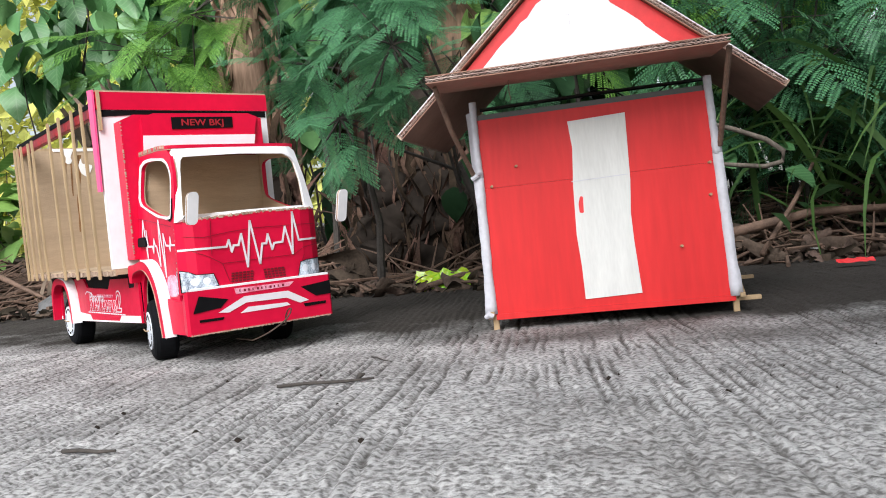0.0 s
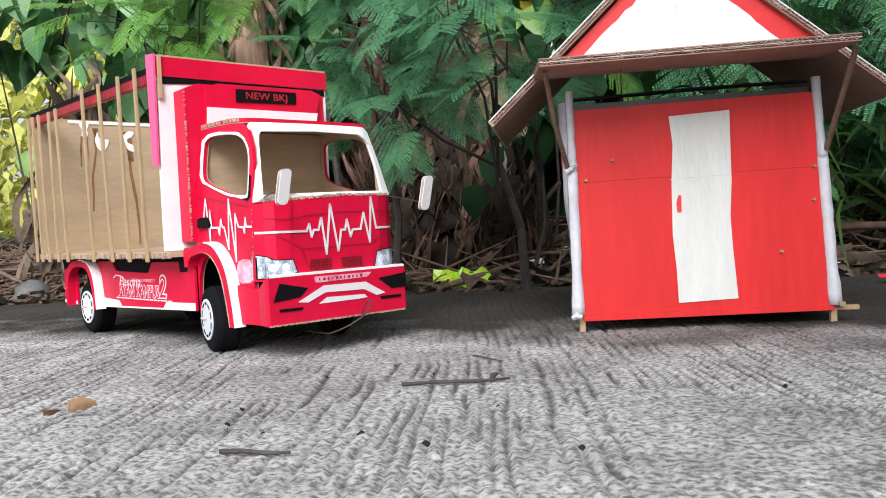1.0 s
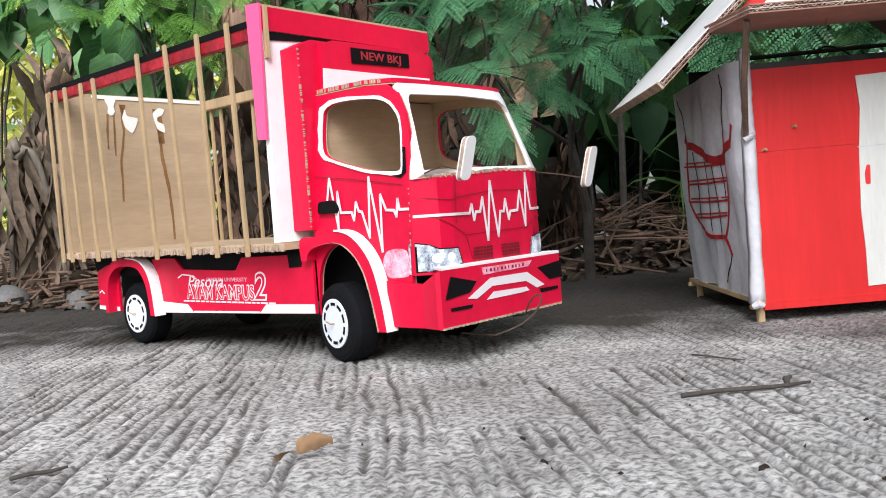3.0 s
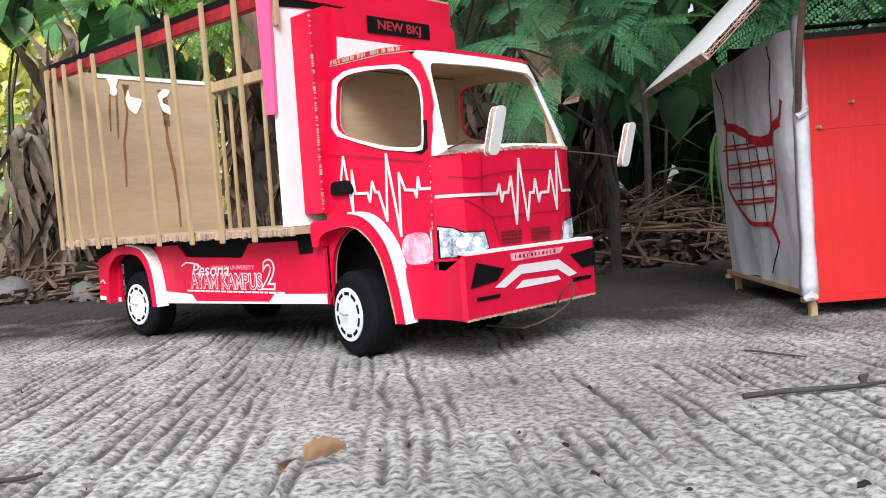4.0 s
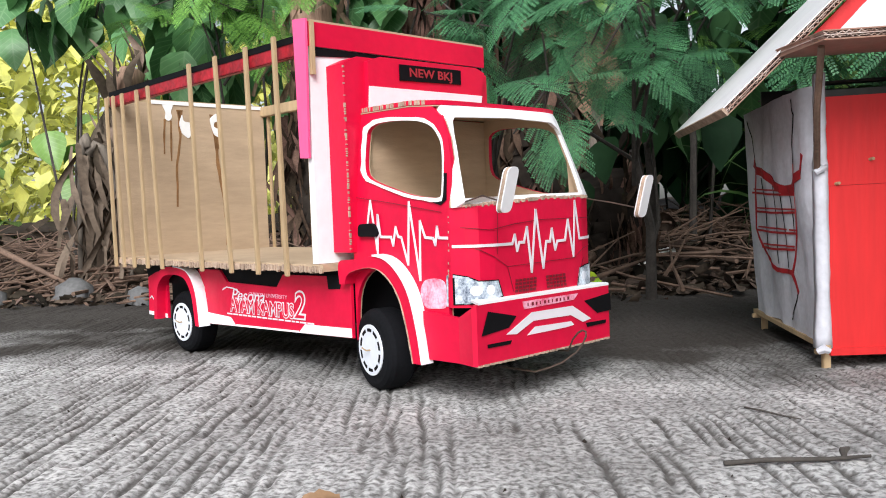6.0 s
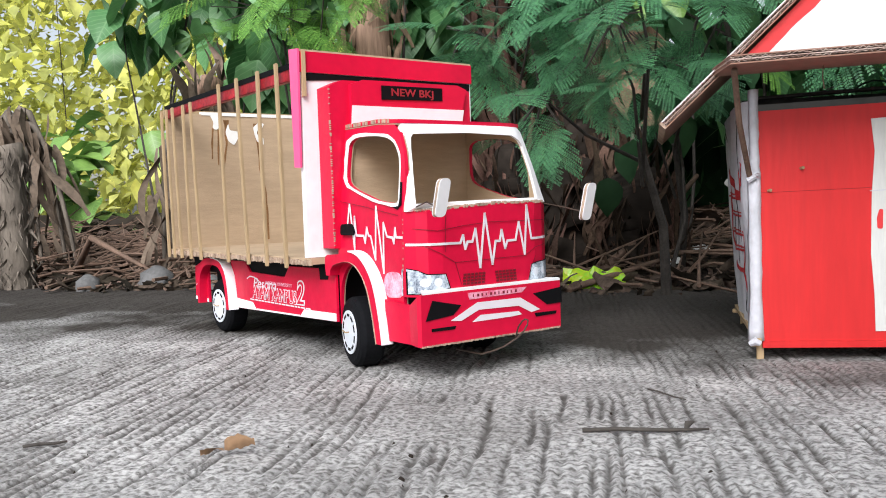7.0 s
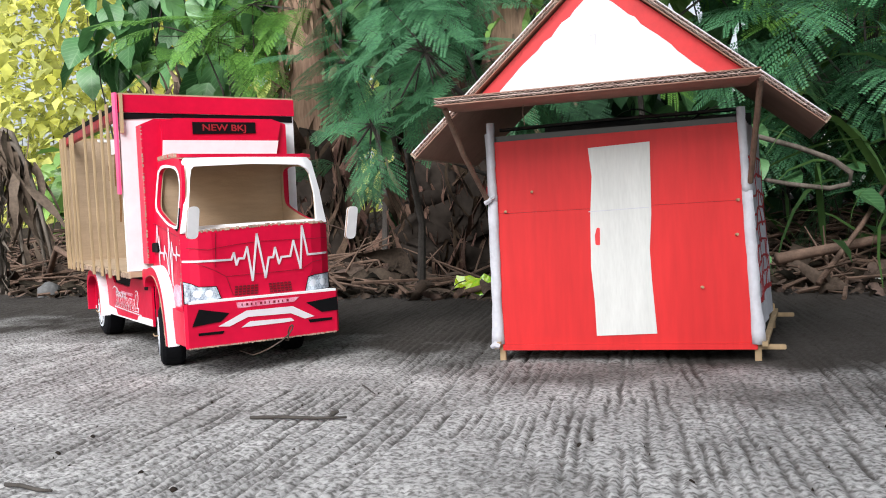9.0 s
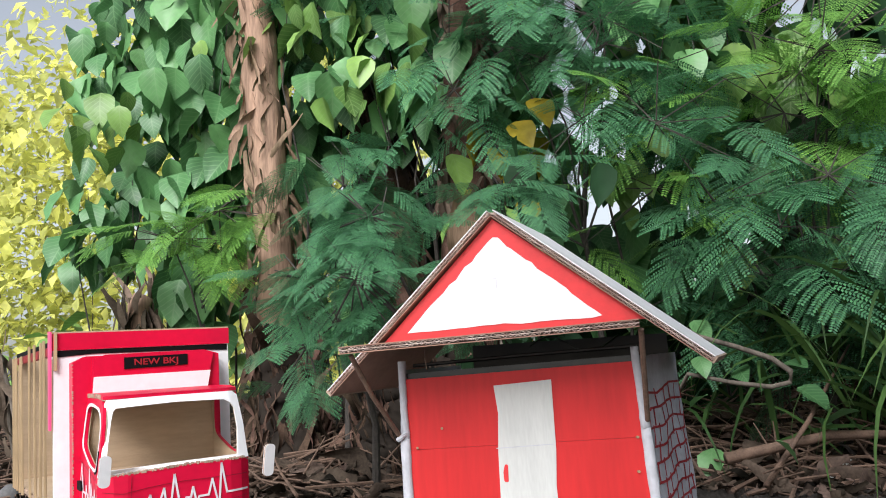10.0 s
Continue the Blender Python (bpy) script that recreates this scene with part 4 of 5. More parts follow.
part("door_handle", slab([(x + 0.0020, -0.0013, z) for x, z in rounded([(0.0105, 0.136), (0.0155, 0.1355), (0.0160, 0.1555), (0.0125, 0.1560), (0.0100, 0.147)], 0.0015, 2)], (0, -0.0006, 0)), TRIM, door, "red painted handle")
for x, z in ((-0.092, 0.178), (0.168, 0.181), (0.166, 0.143), (0.128, 0.085), (-0.06, 0.2)):
    part("peg", tube([(x, 0.001, z), (x + 0.0015, -0.004, z + 0.0005)], 0.0016, 7), BAMBOO, front, "bamboo peg end")
part("lower_flap", slab([(-0.100, -0.002, 0.0135), (0.186, -0.002, 0.0150), (0.186, -0.002, 0.0215), (-0.100, -0.002, 0.0205)], (0, 0.012, 0)), PAINT, house, "red painted lower edge")
# black tape edge along the wall's top, and black sheet behind
part("black_edge", slab([(-0.103, 0.006, 0.258), (0.172, 0.006, 0.264), (0.172, 0.006, 0.2735), (-0.103, 0.006, 0.2675)], (0, 0.004, 0)), PLASTIC, house, "black plastic edge behind the wall top")
part("back_sheet", block(HX0 + 0.004 + SKEW * HD, HX1 - 0.022 + SKEW_FAR * HD, HD - 0.004, HD - 0.001, 0.03, 0.30), PLASTIC, house, "black plastic back sheet")
# floor added out of view to keep light from under the house
part("unseen_floor_panel", slab([(HX0 + 0.003, 0.006, 0.0250), (HX1 - 0.003, 0.006, 0.0250), (HX1 - 0.003 + SKEW_FAR * HD, HD - 0.006, 0.0250), (HX0 + 0.003 + SKEW * HD, HD - 0.006, 0.0250)], (0, 0, 0.004)), CARDDULL, house, "unseen cardboard floor added to darken the ground below")
part("loft_bar", tube([(-0.10, 0.03, 0.2765), (0.04, 0.03, 0.281), (0.176, 0.03, 0.2835)], 0.0024, 7), PLASTIC, house, "black bar above the wall")
part("cable", tube([(0.03 + 0.012 * k, 0.15, 0.292 + 0.012 * math.sin(k * 0.7)) for k in range(11)], 0.0012, 6), PLASTIC, house, "black cable in the loft")


def cloth_wall(x, out, slant):
    """A wrinkled cloth side wall."""
    n, m = 26, 20
    verts, faces = [], []
    for layer in (0, 1):
        for j in range(m + 1):
            for i in range(n + 1):
                y = 0.002 + (HD - 0.004) * i / n
                z = 0.024 + 0.248 * j / m
                bulge = 0.014 * (z - 0.02) / 0.25 * min(1.0, y / 0.02) if out < 0 else -0.0135 * (z - 0.02) / 0.25
                wave = bulge + 0.004 * noise.noise((y * 22, z * 9, out * 3)) + 0.003 * noise.noise((y * 50, z * 18, out))
                verts.append((x + slant * y + out * (wave + 0.002) - layer * out * 0.0012, y, z + 0.006 * noise.noise((y * 15, out, 0)) * (1 if j == 0 else 0)))
    k = (n + 1) * (m + 1)
    for j in range(m):
        for i in range(n):
            a = j * (n + 1) + i
            faces += [(a, a + 1, a + n + 2, a + n + 1), (k + a, k + a + n + 1, k + a + n + 2, k + a + 1)]
    wall = raw("cloth_wall", verts, faces, CLOTH, house, "wrinkled pale cloth side wall with red drawing", smooth=True)
    on = lambda y, z: (x + slant * y + out * (0.004 * noise.noise((y * 22, z * 9, out * 3)) + 0.003 * noise.noise((y * 50, z * 18, out)) + 0.0025 + (0.014 * (z - 0.02) / 0.25 * min(1.0, y / 0.02) if out < 0 else -0.0135 * (z - 0.02) / 0.25)), y, z)
    fine = lambda pts: [(a[0] + (b[0] - a[0]) * s / 8, a[1] + (b[1] - a[1]) * s / 8) for a, b in zip(pts, pts[1:]) for s in range(8)] + [pts[-1]]
    drawing = bmesh.new()
    if out < 0:
        ink = (out * .0006, 0, 0)
        stroke(fine([(0.2290, 0.208), (0.2168, 0.2006), (0.1723, 0.1945), (0.1344, 0.1805), (0.0971, 0.1745), (0.0693, 0.1753), (0.0538, 0.1854), (0.0310, 0.1887)]), 0.0095, on, ink, drawing)
        stroke(fine([(0.0310, 0.1887), (0.0206, 0.2067)]), 0.0055, on, ink, drawing)
        stroke(fine([(0.2236, 0.2149), (0.2334, 0.1713), (0.2397, 0.130), (0.2068, 0.1023), (0.1473, 0.0854)]), 0.0034, on, ink, drawing)
        stroke(fine([(0.1900, 0.0965), (0.1473, 0.0854), (0.0891, 0.0867), (0.0722, 0.0677)]), 0.0052, on, ink, drawing)
        stroke(fine([(0.0528, 0.1994), (0.0601, 0.166), (0.0625, 0.1259), (0.0750, 0.1028), (0.0851, 0.0879)]), 0.0036, on, ink, drawing)
        for y0, z0, y1, z1 in ((0.2400, 0.1738, 0.0660, 0.1692), (0.2365, 0.1507, 0.0720, 0.1506), (0.2331, 0.1278, 0.0667, 0.1289), (0.2165, 0.1077, 0.0775, 0.1116)):
            stroke(fine([(y0, z0), ((y0 + y1) / 2, (z0 + z1) / 2 - 0.001), (y1, z1)]), 0.0024, on, ink, drawing)
            stroke(fine([(y0 - 0.004, z0 + 0.0042), (y1, z1 + 0.0032)]), 0.0018, on, ink, drawing)
        for pts in ([(0.2473, 0.262), (0.2300, 0.240), (0.2236, 0.2149)], [(0.0539, 0.265), (0.0387, 0.2487), (0.0480, 0.222), (0.0528, 0.1994)], [(0.0722, 0.0677), (0.0942, 0.0427), (0.1100, 0.0336)], [(0.1950, 0.190), (0.1880, 0.145), (0.1850, 0.106)], [(0.1501, 0.180), (0.1385, 0.0931)], [(0.1094, 0.170), (0.1063, 0.0905)], [(0.0850, 0.172), (0.0790, 0.128)]):
            part("marker_line", stroke(fine(pts), 0.0014, on, (out * .0005, 0, 0)), BLACK, wall, "thin dark pen line")
    else:
        rr = random.Random(9)
        for r in range(9):
            z = 0.062 + r * 0.021
            stroke(fine([(0.012, z), (0.095, z + rr.uniform(-.006, .006)), (0.18, z + 0.004), (0.258, z + rr.uniform(-.004, .006))]), 0.0028 if r else 0.0062, on, (out * .0006, 0, 0), drawing)
            if r < 8:
                for k in range(6):
                    y = 0.025 + k * 0.042 + (0.021 if r % 2 else 0)
                    stroke(fine([(y, z), (y + rr.uniform(-.004, .006), z + 0.021)]), 0.0024, on, (out * .0006, 0, 0), drawing)
    part("red_drawing", drawing, REDINK, wall, "hand-drawn red marker lines")


cloth_wall(HX0 - 0.002, -1, SKEW)
cloth_wall(HX1 - 0.002, 1, SKEW_FAR)
# cloth wrapped corner posts
for xb, xt, out in ((-0.1035, -0.1045, -1), (0.1865, 0.1725, 1)):
    for z0, z1, w in ((0.021, 0.1915, 0.0115), (0.190, 0.283, 0.0085)):
        xa, xc = xb + (xt - xb) * (z0 / 0.283), xb + (xt - xb) * (z1 / 0.283)
        bm = bmesh.new()
        rr = random.Random(int(z0 * 1000))
        rows = []
        for k in range(15):
            u = k / 14
            xm, zz = xa + (xc - xa) * u, z0 + (z1 - z0) * u
            ww = w * (1.35 - 0.35 * min(1, u * 4)) * rr.uniform(.94, 1.05)
            rows.append([bm.verts.new((xm + out * s * ww + 0.0004 * rr.uniform(-1, 1), dy, zz)) for s, dy in ((-0.35, -0.0025), (0.1, -0.0065 + 0.001 * rr.uniform(-1, 1)), (0.65, -0.003), (0.7, 0.006), (-0.35, 0.004))])
        for a, b in zip(rows, rows[1:]):
            for k in range(5):
                bm.faces.new((a[k], a[(k + 1) % 5], b[(k + 1) % 5], b[k]))
        bm.faces.new(rows[0]), bm.faces.new(rows[-1])
        part("corner_post", bm, CLOTH, house, "post wrapped in pale cloth", smooth=True)
for x, y in ((-0.1015, 0.006), (0.1870, 0.006), (-0.100 + SKEW * HD, HD - 0.006), (0.186 + SKEW_FAR * HD, HD - 0.006)):
    part("leg", block(x - 0.0035, x + 0.0035, y - 0.0035, y + 0.0035, -0.001, 0.034, bevel=0.0008), BAMBOO, house, "square bamboo leg")
for y in (-0.001, HD - 0.004):
    part("cross_bar", block(-0.112 + SKEW * y, 0.2165 + SKEW_FAR * y, y + 0.004, y + 0.010, 0.014, 0.0195, bevel=0.0008), BAMBOO, house, "bamboo cross bar sticking out")
for x, slant in ((-0.108, SKEW), (0.190, SKEW_FAR)):
    part("floor_bar", slab([(x, -0.008, 0.0195), (x + 0.006, -0.008, 0.0195), (x + 0.006 + slant * HD, HD + 0.012, 0.0195), (x + slant * HD, HD + 0.012, 0.0195)], (0, 0, 0.005)), BAMBOO, house, "bamboo floor bar")
part("knot", tube([(-0.113, -0.004, 0.018), (-0.108, -0.007, 0.0215), (-0.103, -0.007, 0.019)], [0.003, 0.0045, 0.003], 7), CLOTH, house, "tied cloth end")
# gable, awning, roof slabs
APEX, EL, ER = Vector((0.0200, 0.449)), Vector((-0.195, 0.2465)), Vector((0.2575, 0.2595))
gable = part("gable", slab([(-0.128, -0.004, 0.304), (0.190, -0.004, 0.3135), (0.0205, -0.004, 0.447)], (0, 0.005, 0)), TRIM, house, "red painted triangular gable")
rr = random.Random(21)
tri = [Vector((-0.0955, 0.3165)), Vector((0.1440, 0.3195)), Vector((0.0215, 0.4265))]
loop = []
for a, b in ((tri[0], tri[1]), (tri[1], tri[2]), (tri[2], tri[0])):
    for k in range(16):
        p = a + (b - a) * (k + 0.5 * rr.random()) / 16
        q = (p - Vector((0.022, 0.35))).normalized()
        loop.append(p + q * rr.uniform(-0.0022, 0.0012))
part("gable_paint", slab([(x, -0.0044, z) for x, z in loop], (0, -0.0006, 0)), WHITE, gable, "white painted triangle with ragged edge")
part("gable_nick", stroke([(0.014, 0.374), (0.0205, 0.3745), (0.0205, 0.362)], 0.0007, lambda x, z: (x, -0.0051, z), (0, -0.0002, 0)), CLOTH, gable)
part("gable_inside", slab([(-0.125, 0.0025, 0.305), (0.187, 0.0025, 0.3145), (0.0205, 0.0025, 0.444)], (0, 0.001, 0)), CARDDULL, gable)
aw = Matrix(((0.9992, -0.02, 0, -0.1445), (0.025, 0.99, 0, -0.110), (0.0235, 0.035, 1, 0.2945), (0, 0, 0, 1)))
corrugated("awning", aw, 0.330, 0.110, CARDDULL, CARDDULL, house, "flat double-wall cardboard awning")


def roof_slab(low, label, slant=0.0):
    d = (APEX - low)
    L = d.length
    ux, uz = d.x / L, d.y / L
    sgn = 1 if ux > 0 else -1
    nx, nz = -uz * sgn, ux * sgn
    depth = 0.275
    if sgn > 0:
        m = Matrix(((ux, slant, nx, low.x), (0, 1, 0, -0.013), (uz, 0, nz, low.y), (0, 0, 0, 1)))
    else:
        m = Matrix(((ux, slant, nx, low.x), (0, 1, 0, -0.013), (uz, 0, nz, low.y), (0, 0, 0, 1)))
    ob = corrugated("roof_panel", m, L + 0.002, depth, WHITE, CARDDULL, house, label)
    bm = block(-0.0015, 0.0012, 0.0, depth, 0.0, 0.0085)
    bm.transform(m)
    part("eave_edge", bm, FLUTE, ob, "frayed cardboard edge")


roof_slab(EL, "white painted cardboard roof panel with corrugated edge", 0.06)
roof_slab(ER, "white painted cardboard roof panel with corrugated edge", 0.10)
part("awning_strut", tube([(-0.111, -0.004, 0.192), (-0.128, -0.05, 0.245), (-0.138, -0.088, 0.293)], 0.0030, 8), TWIG, house, "brown stick strut")
part("awning_strut", tube([(0.182, -0.004, 0.20), (0.184, -0.045, 0.25), (0.186, -0.085, 0.300)], 0.0032, 8), TWIG, house, "brown stick strut")
part("strut_tie", tube([(-0.114, -0.007, 0.189), (-0.107, -0.008, 0.193), (-0.104, -0.004, 0.197)], 0.0030, 7), CLOTH, house)
part("hanging_thread", tube([(-0.055, -0.07, 0.294), (-0.0555, -0.07, 0.283), (-0.054, -0.07, 0.272)], 0.0006, 5), TWIG, house)

# ---------------------------------------------------------------- soil bank, plants, litter
GREEN = material("fern_leaf", (0.085, 0.245, 0.115), 0.5, var=0.3, scale=4, bump=0, translucent=0.25, rand=0.35, spec=0.3)
FRESH = material("fresh_fern_leaf", (0.18, 0.40, 0.08), 0.5, var=0.3, scale=4, bump=0, translucent=0.3, rand=0.3, spec=0.3)
GRASS = material("grass_blade", (0.07, 0.15, 0.04), 0.45, var=0.3, scale=5, bump=0, translucent=0.25, rand=0.4, spec=0.35)
# sunlight on the far thicket is put into this bright leaf colour
FARLEAF = material("sun_tinted_leaf", (0.78, 0.80, 0.26), 0.6, var=0.5, scale=2, bump=0, translucent=0.45, rand=0.4, spec=0.2)
# shade deep in the foliage is put into this darker leaf colour
DARKLEAF = material("shade_toned_leaf", (0.032, 0.085, 0.035), 0.6, var=0.4, scale=3, bump=0, translucent=0.2, rand=0.45, spec=0.12)
DRY = material("dry_leaf", (0.15, 0.115, 0.085), 0.85, var=0.5, scale=14, bump=0.4, bump_scale=90, rand=0.6, spec=0.2)
MULCH = material("rotting_leaf", (0.085, 0.064, 0.048), 0.9, var=0.6, scale=25, bump=0.5, bump_scale=120, rand=0.85, spec=0.15)
SHEATH = material("dry_banana_sheath", (0.27, 0.185, 0.125), 0.85, var=0.6, scale=10, bump=0.8, bump_scale=60, stretch=(3, 3, 0.25), rand=0.4, spec=0.2)
BARK = material("grey_bark", (0.17, 0.145, 0.12), 0.9, var=0.5, scale=14, bump=0.8, bump_scale=60, stretch=(2, 2, 0.4), spec=0.15)
ROOT = material("dark_root_fibre", (0.085, 0.055, 0.038), 0.9, var=0.6, scale=30, bump=0.6, bump_scale=120, rand=0.9, spec=0.15)
STONE = material("grey_stone", (0.12, 0.12, 0.12), 0.9, var=0.4, scale=20, bump=0.6)
YELLOW = material("yellowing_leaf", (0.42, 0.32, 0.03), 0.5, var=0.4, scale=8, bump=0, translucent=0.3)


def veined(name, base, vein, rough=0.42):
    """A leaf material with a pale midrib and side veins, laid out along the leaf."""
    mat = material(name, base, rough, var=0.35, scale=5, bump=0, translucent=0.18, rand=0.4, spec=0.45)
    n, link = mat.node_tree.nodes, mat.node_tree.links.new
    bsdf = n["Principled BSDF"]
    source = bsdf.inputs["Base Color"].links[0].from_socket
    uv = n.new("ShaderNodeUVMap")
    sep = n.new("ShaderNodeSeparateXYZ")
    link(uv.outputs[0], sep.inputs[0])
    off = n.new("ShaderNodeMath")
    off.operation = "ABSOLUTE"
    link(sep.outputs["X"], off.inputs[0])
    run = n.new("ShaderNodeMath")
    run.operation = "MULTIPLY_ADD"
    run.inputs[1].default_value = -0.45
    link(off.outputs[0], run.inputs[0]), link(sep.outputs["Y"], run.inputs[2])
    saw = n.new("ShaderNodeMath")
    saw.operation = "PINGPONG"
    saw.inputs[1].default_value = 0.065
    link(run.outputs[0], saw.inputs[0])
    lo = n.new("ShaderNodeMath")
    lo.operation = "MINIMUM"
    link(saw.outputs[0], lo.inputs[0])
    wide = n.new("ShaderNodeMath")
    wide.operation = "MULTIPLY"
    wide.inputs[1].default_value = 0.35
    link(off.outputs[0], wide.inputs[0]), link(wide.outputs[0], lo.inputs[1])
    mr = n.new("ShaderNodeMapRange")
    mr.inputs["From Min"].default_value, mr.inputs["From Max"].default_value = 0.004, 0.018
    mr.inputs["To Min"].default_value, mr.inputs["To Max"].default_value = 0.55, 0.0
    link(lo.outputs[0], mr.inputs["Value"])
    mix = n.new("ShaderNodeMix")
    mix.data_type = "RGBA"
    mix.inputs["B"].default_value = (*vein, 1)
    link(mr.outputs[0], mix.inputs["Factor"]), link(source, mix.inputs["A"])
    link(mix.outputs["Result"], bsdf.inputs["Base Color"])
    bp = n.new("ShaderNodeBump")
    bp.inputs["Strength"].default_value, bp.inputs["Distance"].default_value = 0.6, 0.004
    link(lo.outputs[0], bp.inputs["Height"]), link(bp.outputs[0], bsdf.inputs["Normal"])
    return mat


BROAD = veined("broad_leaf", (0.105, 0.265, 0.095), (0.18, 0.34, 0.15))
PALE = veined("light_broad_leaf", (0.17, 0.32, 0.075), (0.25, 0.38, 0.14))


def fern_template(pairs, leaflets):
    """A twice-divided leaf along +x, one unit long, with small leaflets as quads."""
    v, f = [], []
    def quad(p, d, length, width):
        s = np.array([-d[1], d[0], 0]) * width / 2
        k = len(v)
        v.extend([p, p + d * length * 0.45 - s, p + d * length, p + d * length * 0.45 + s])
        f.append((k, k + 1, k + 2, k + 3))
    quad(np.zeros(3), np.array([1.0, 0, 0]), 1.0, 0.012)
    for i in range(pairs):
        u = 0.22 + 0.74 * i / (pairs - 1)
        L = 0.58 * (0.55 + 0.9 * u - 0.95 * u * u + 0.15)
        for side in (1, -1):
            a = radians(62 - 22 * u) * side
            d = np.array([math.cos(a), math.sin(a), 0.0])
            p0 = np.array([u, 0, 0.0])
            quad(p0, d, L, 0.008)
            for j in range(leaflets):
                w = (j + 0.6) / leaflets
                p = p0 + d * L * w
                ll = 0.070 * (1 - 0.55 * abs(w - 0.4))
                for sd in (1, -1):
                    b = a + sd * radians(66)
                    quad(p, np.array([math.cos(b), math.sin(b), 0.0]), ll, 0.85 * L / leaflets)
    v = np.array(v)
    v[:, 2] = -0.28 * v[:, 0] ** 2 - 0.5 * v[:, 1] ** 2 + 0.10 * np.abs(v[:, 1])
    return v, f, None


def broad_template(fold=0.22, droop=0.3):
    """An ovate leaf along +x, one unit long, creased at the midrib."""
    prof = [(0, 0.02), (0.10, 0.24), (0.28, 0.37), (0.48, 0.37), (0.68, 0.28), (0.86, 0.12), (1.0, 0.0)]
    v, uv, f = [], [], []
    for u, w in prof:
        for s in (-1, -0.5, 0, 0.5, 1):
            wav = 0.02 * math.sin(u * 17 + s * 3)
            v.append((u, s * w, fold * abs(s) * w - droop * u * u + wav * abs(s)))
            uv.append((s * w * 2.2, u))
    for i in range(len(prof) - 1):
        for j in range(4):
            a = i * 5 + j
            f.append((a, a + 5, a + 6, a + 1))
    return np.array(v), f, uv


def blade_template():
    v, f = [], []
    for i in range(9):
        u = i / 8
        w = 0.022 * (1 - u) ** 0.6 * min(1, 0.4 + 3 * u)
        z = 0.75 * u - 0.85 * u ** 3
        v += [(u * 0.8, -w, z), (u * 0.8, w, z)]
    for i in range(8):
        a = 2 * i
        f.append((a, a + 2, a + 3, a + 1))
    return np.array(v), f, None


def strip_template(rng, width=0.12, curl=0.6):
    """A curled strip of dry leaf or sheath along +x."""
    v, f = [], []
    ph, k = rng.uniform(0, 6), rng.uniform(1.5, 4)
    for i in range(9):
        u = i / 8
        tw = curl * math.sin(k * u + ph)
        w = width * (0.5 + 0.7 * math.sin(math.pi * min(1, u * 1.05 + 0.08))) * rng.uniform(.7, 1.2)
        c = np.array([u, 0.10 * math.sin(2.2 * u + ph), 0.16 * math.sin(k * u + ph)])
        for s in (-1, 0, 1):
            v.append(c + np.array([0.02 * rng.uniform(-1, 1), s * w * math.cos(tw), s * w * math.sin(tw) + 0.4 * w * (s == 0)]))
    for i in range(8):
        for j in range(2):
            a = i * 3 + j
            f.append((a, a + 3, a + 4, a + 1))
    return np.array(v), f, None


def scattered(name, templates, poses, mat, parent=None, label=""):
    """Copies of leaf templates at the poses given (matrices with scale), joined in one mesh."""
    vs, fs, us, base = [], [], [], 0
    for k, m in enumerate(poses):
        v, f, uv = templates[k % len(templates)]
        a = np.array(m)
        vs.append(v @ a[:3, :3].T + a[:3, 3])
        fs.extend([tuple(i + base for i in q) for q in f])
        if uv:
            us.extend(uv)
        base += len(v)
    me = bpy.data.meshes.new(name)
    me.from_pydata(np.concatenate(vs).tolist(), [], fs)
    if us:
        layer = me.uv_layers.new(name="leaf")
        idx = np.zeros(len(me.loops), dtype=np.int32)
        me.loops.foreach_get("vertex_index", idx)
        layer.data.foreach_set("uv", np.array(us)[idx].ravel())
    me.materials.append(mat)
    me.polygons.foreach_set("use_smooth", [True] * len(me.polygons))
    ob = new(name, me)
    ob.parent = parent
    if label:
        ob["label"] = label
    return ob


def leaf_pose(p, size, yaw, pitch, roll=0):
    return pose(p[0], p[1], p[2], 0, 0, yaw) @ pose(0, 0, 0, 0, pitch, 0) @ pose(0, 0, 0, roll, 0, 0) @ Matrix.Scale(size, 4)


FERN, FERN_FAR = fern_template(7, 18), fern_template(6, 13)
LEAVES = [broad_template(0.25, 0.15), broad_template(0.15, 0.35), broad_template(0.35, 0.25)]
BLADE = blade_template()
SMALL = [(np.array([(0, 0, 0), (0.45, -0.3, 0.08), (1, 0, -0.15), (0.45, 0, 0), (0.45, 0.3, 0.08)], float), [(0, 1, 2, 3), (0, 3, 2, 4)], None)]


def bank_height(x, y):
    """The soil bank behind the concrete."""
    d = np.clip(y - road_edge(x) + 0.02, 0, 9)
    return -0.015 + 0.05 * np.clip(d / 0.5, 0, 1) + 0.12 * np.clip((d - 0.3) / 2, 0, 1) + 0.06 * (value_noise(x, y, 0.25, 0.25, 11) - 0.45) * np.clip(d / 0.15, 0, 1) + 0.025 * (value_noise(x, y, 0.06, 0.06, 12) - 0.5) * np.clip(d / 0.1, 0, 1)


def make_bank():
    xs, ys = np.arange(-4.5, 4.0, 0.035), np.arange(1.45, 6.0, 0.035)
    gx, gy = np.meshgrid(xs, ys)
    gz = bank_height(gx, gy)
    nx, ny = len(xs), len(ys)
    i = np.arange(nx * ny).reshape(ny, nx)
    quads = np.stack([i[:-1, :-1], i[:-1, 1:], i[1:, 1:], i[1:, :-1]], -1).reshape(-1, 4)
    ob = raw("soil_bank", np.stack([gx, gy, gz], -1).reshape(-1, 3).tolist(), quads.tolist(), SOIL, smooth=True)
    tagged(ob, "dark soil bank strewn with dead leaves behind the slab", "soil", kind="structure")


make_bank()
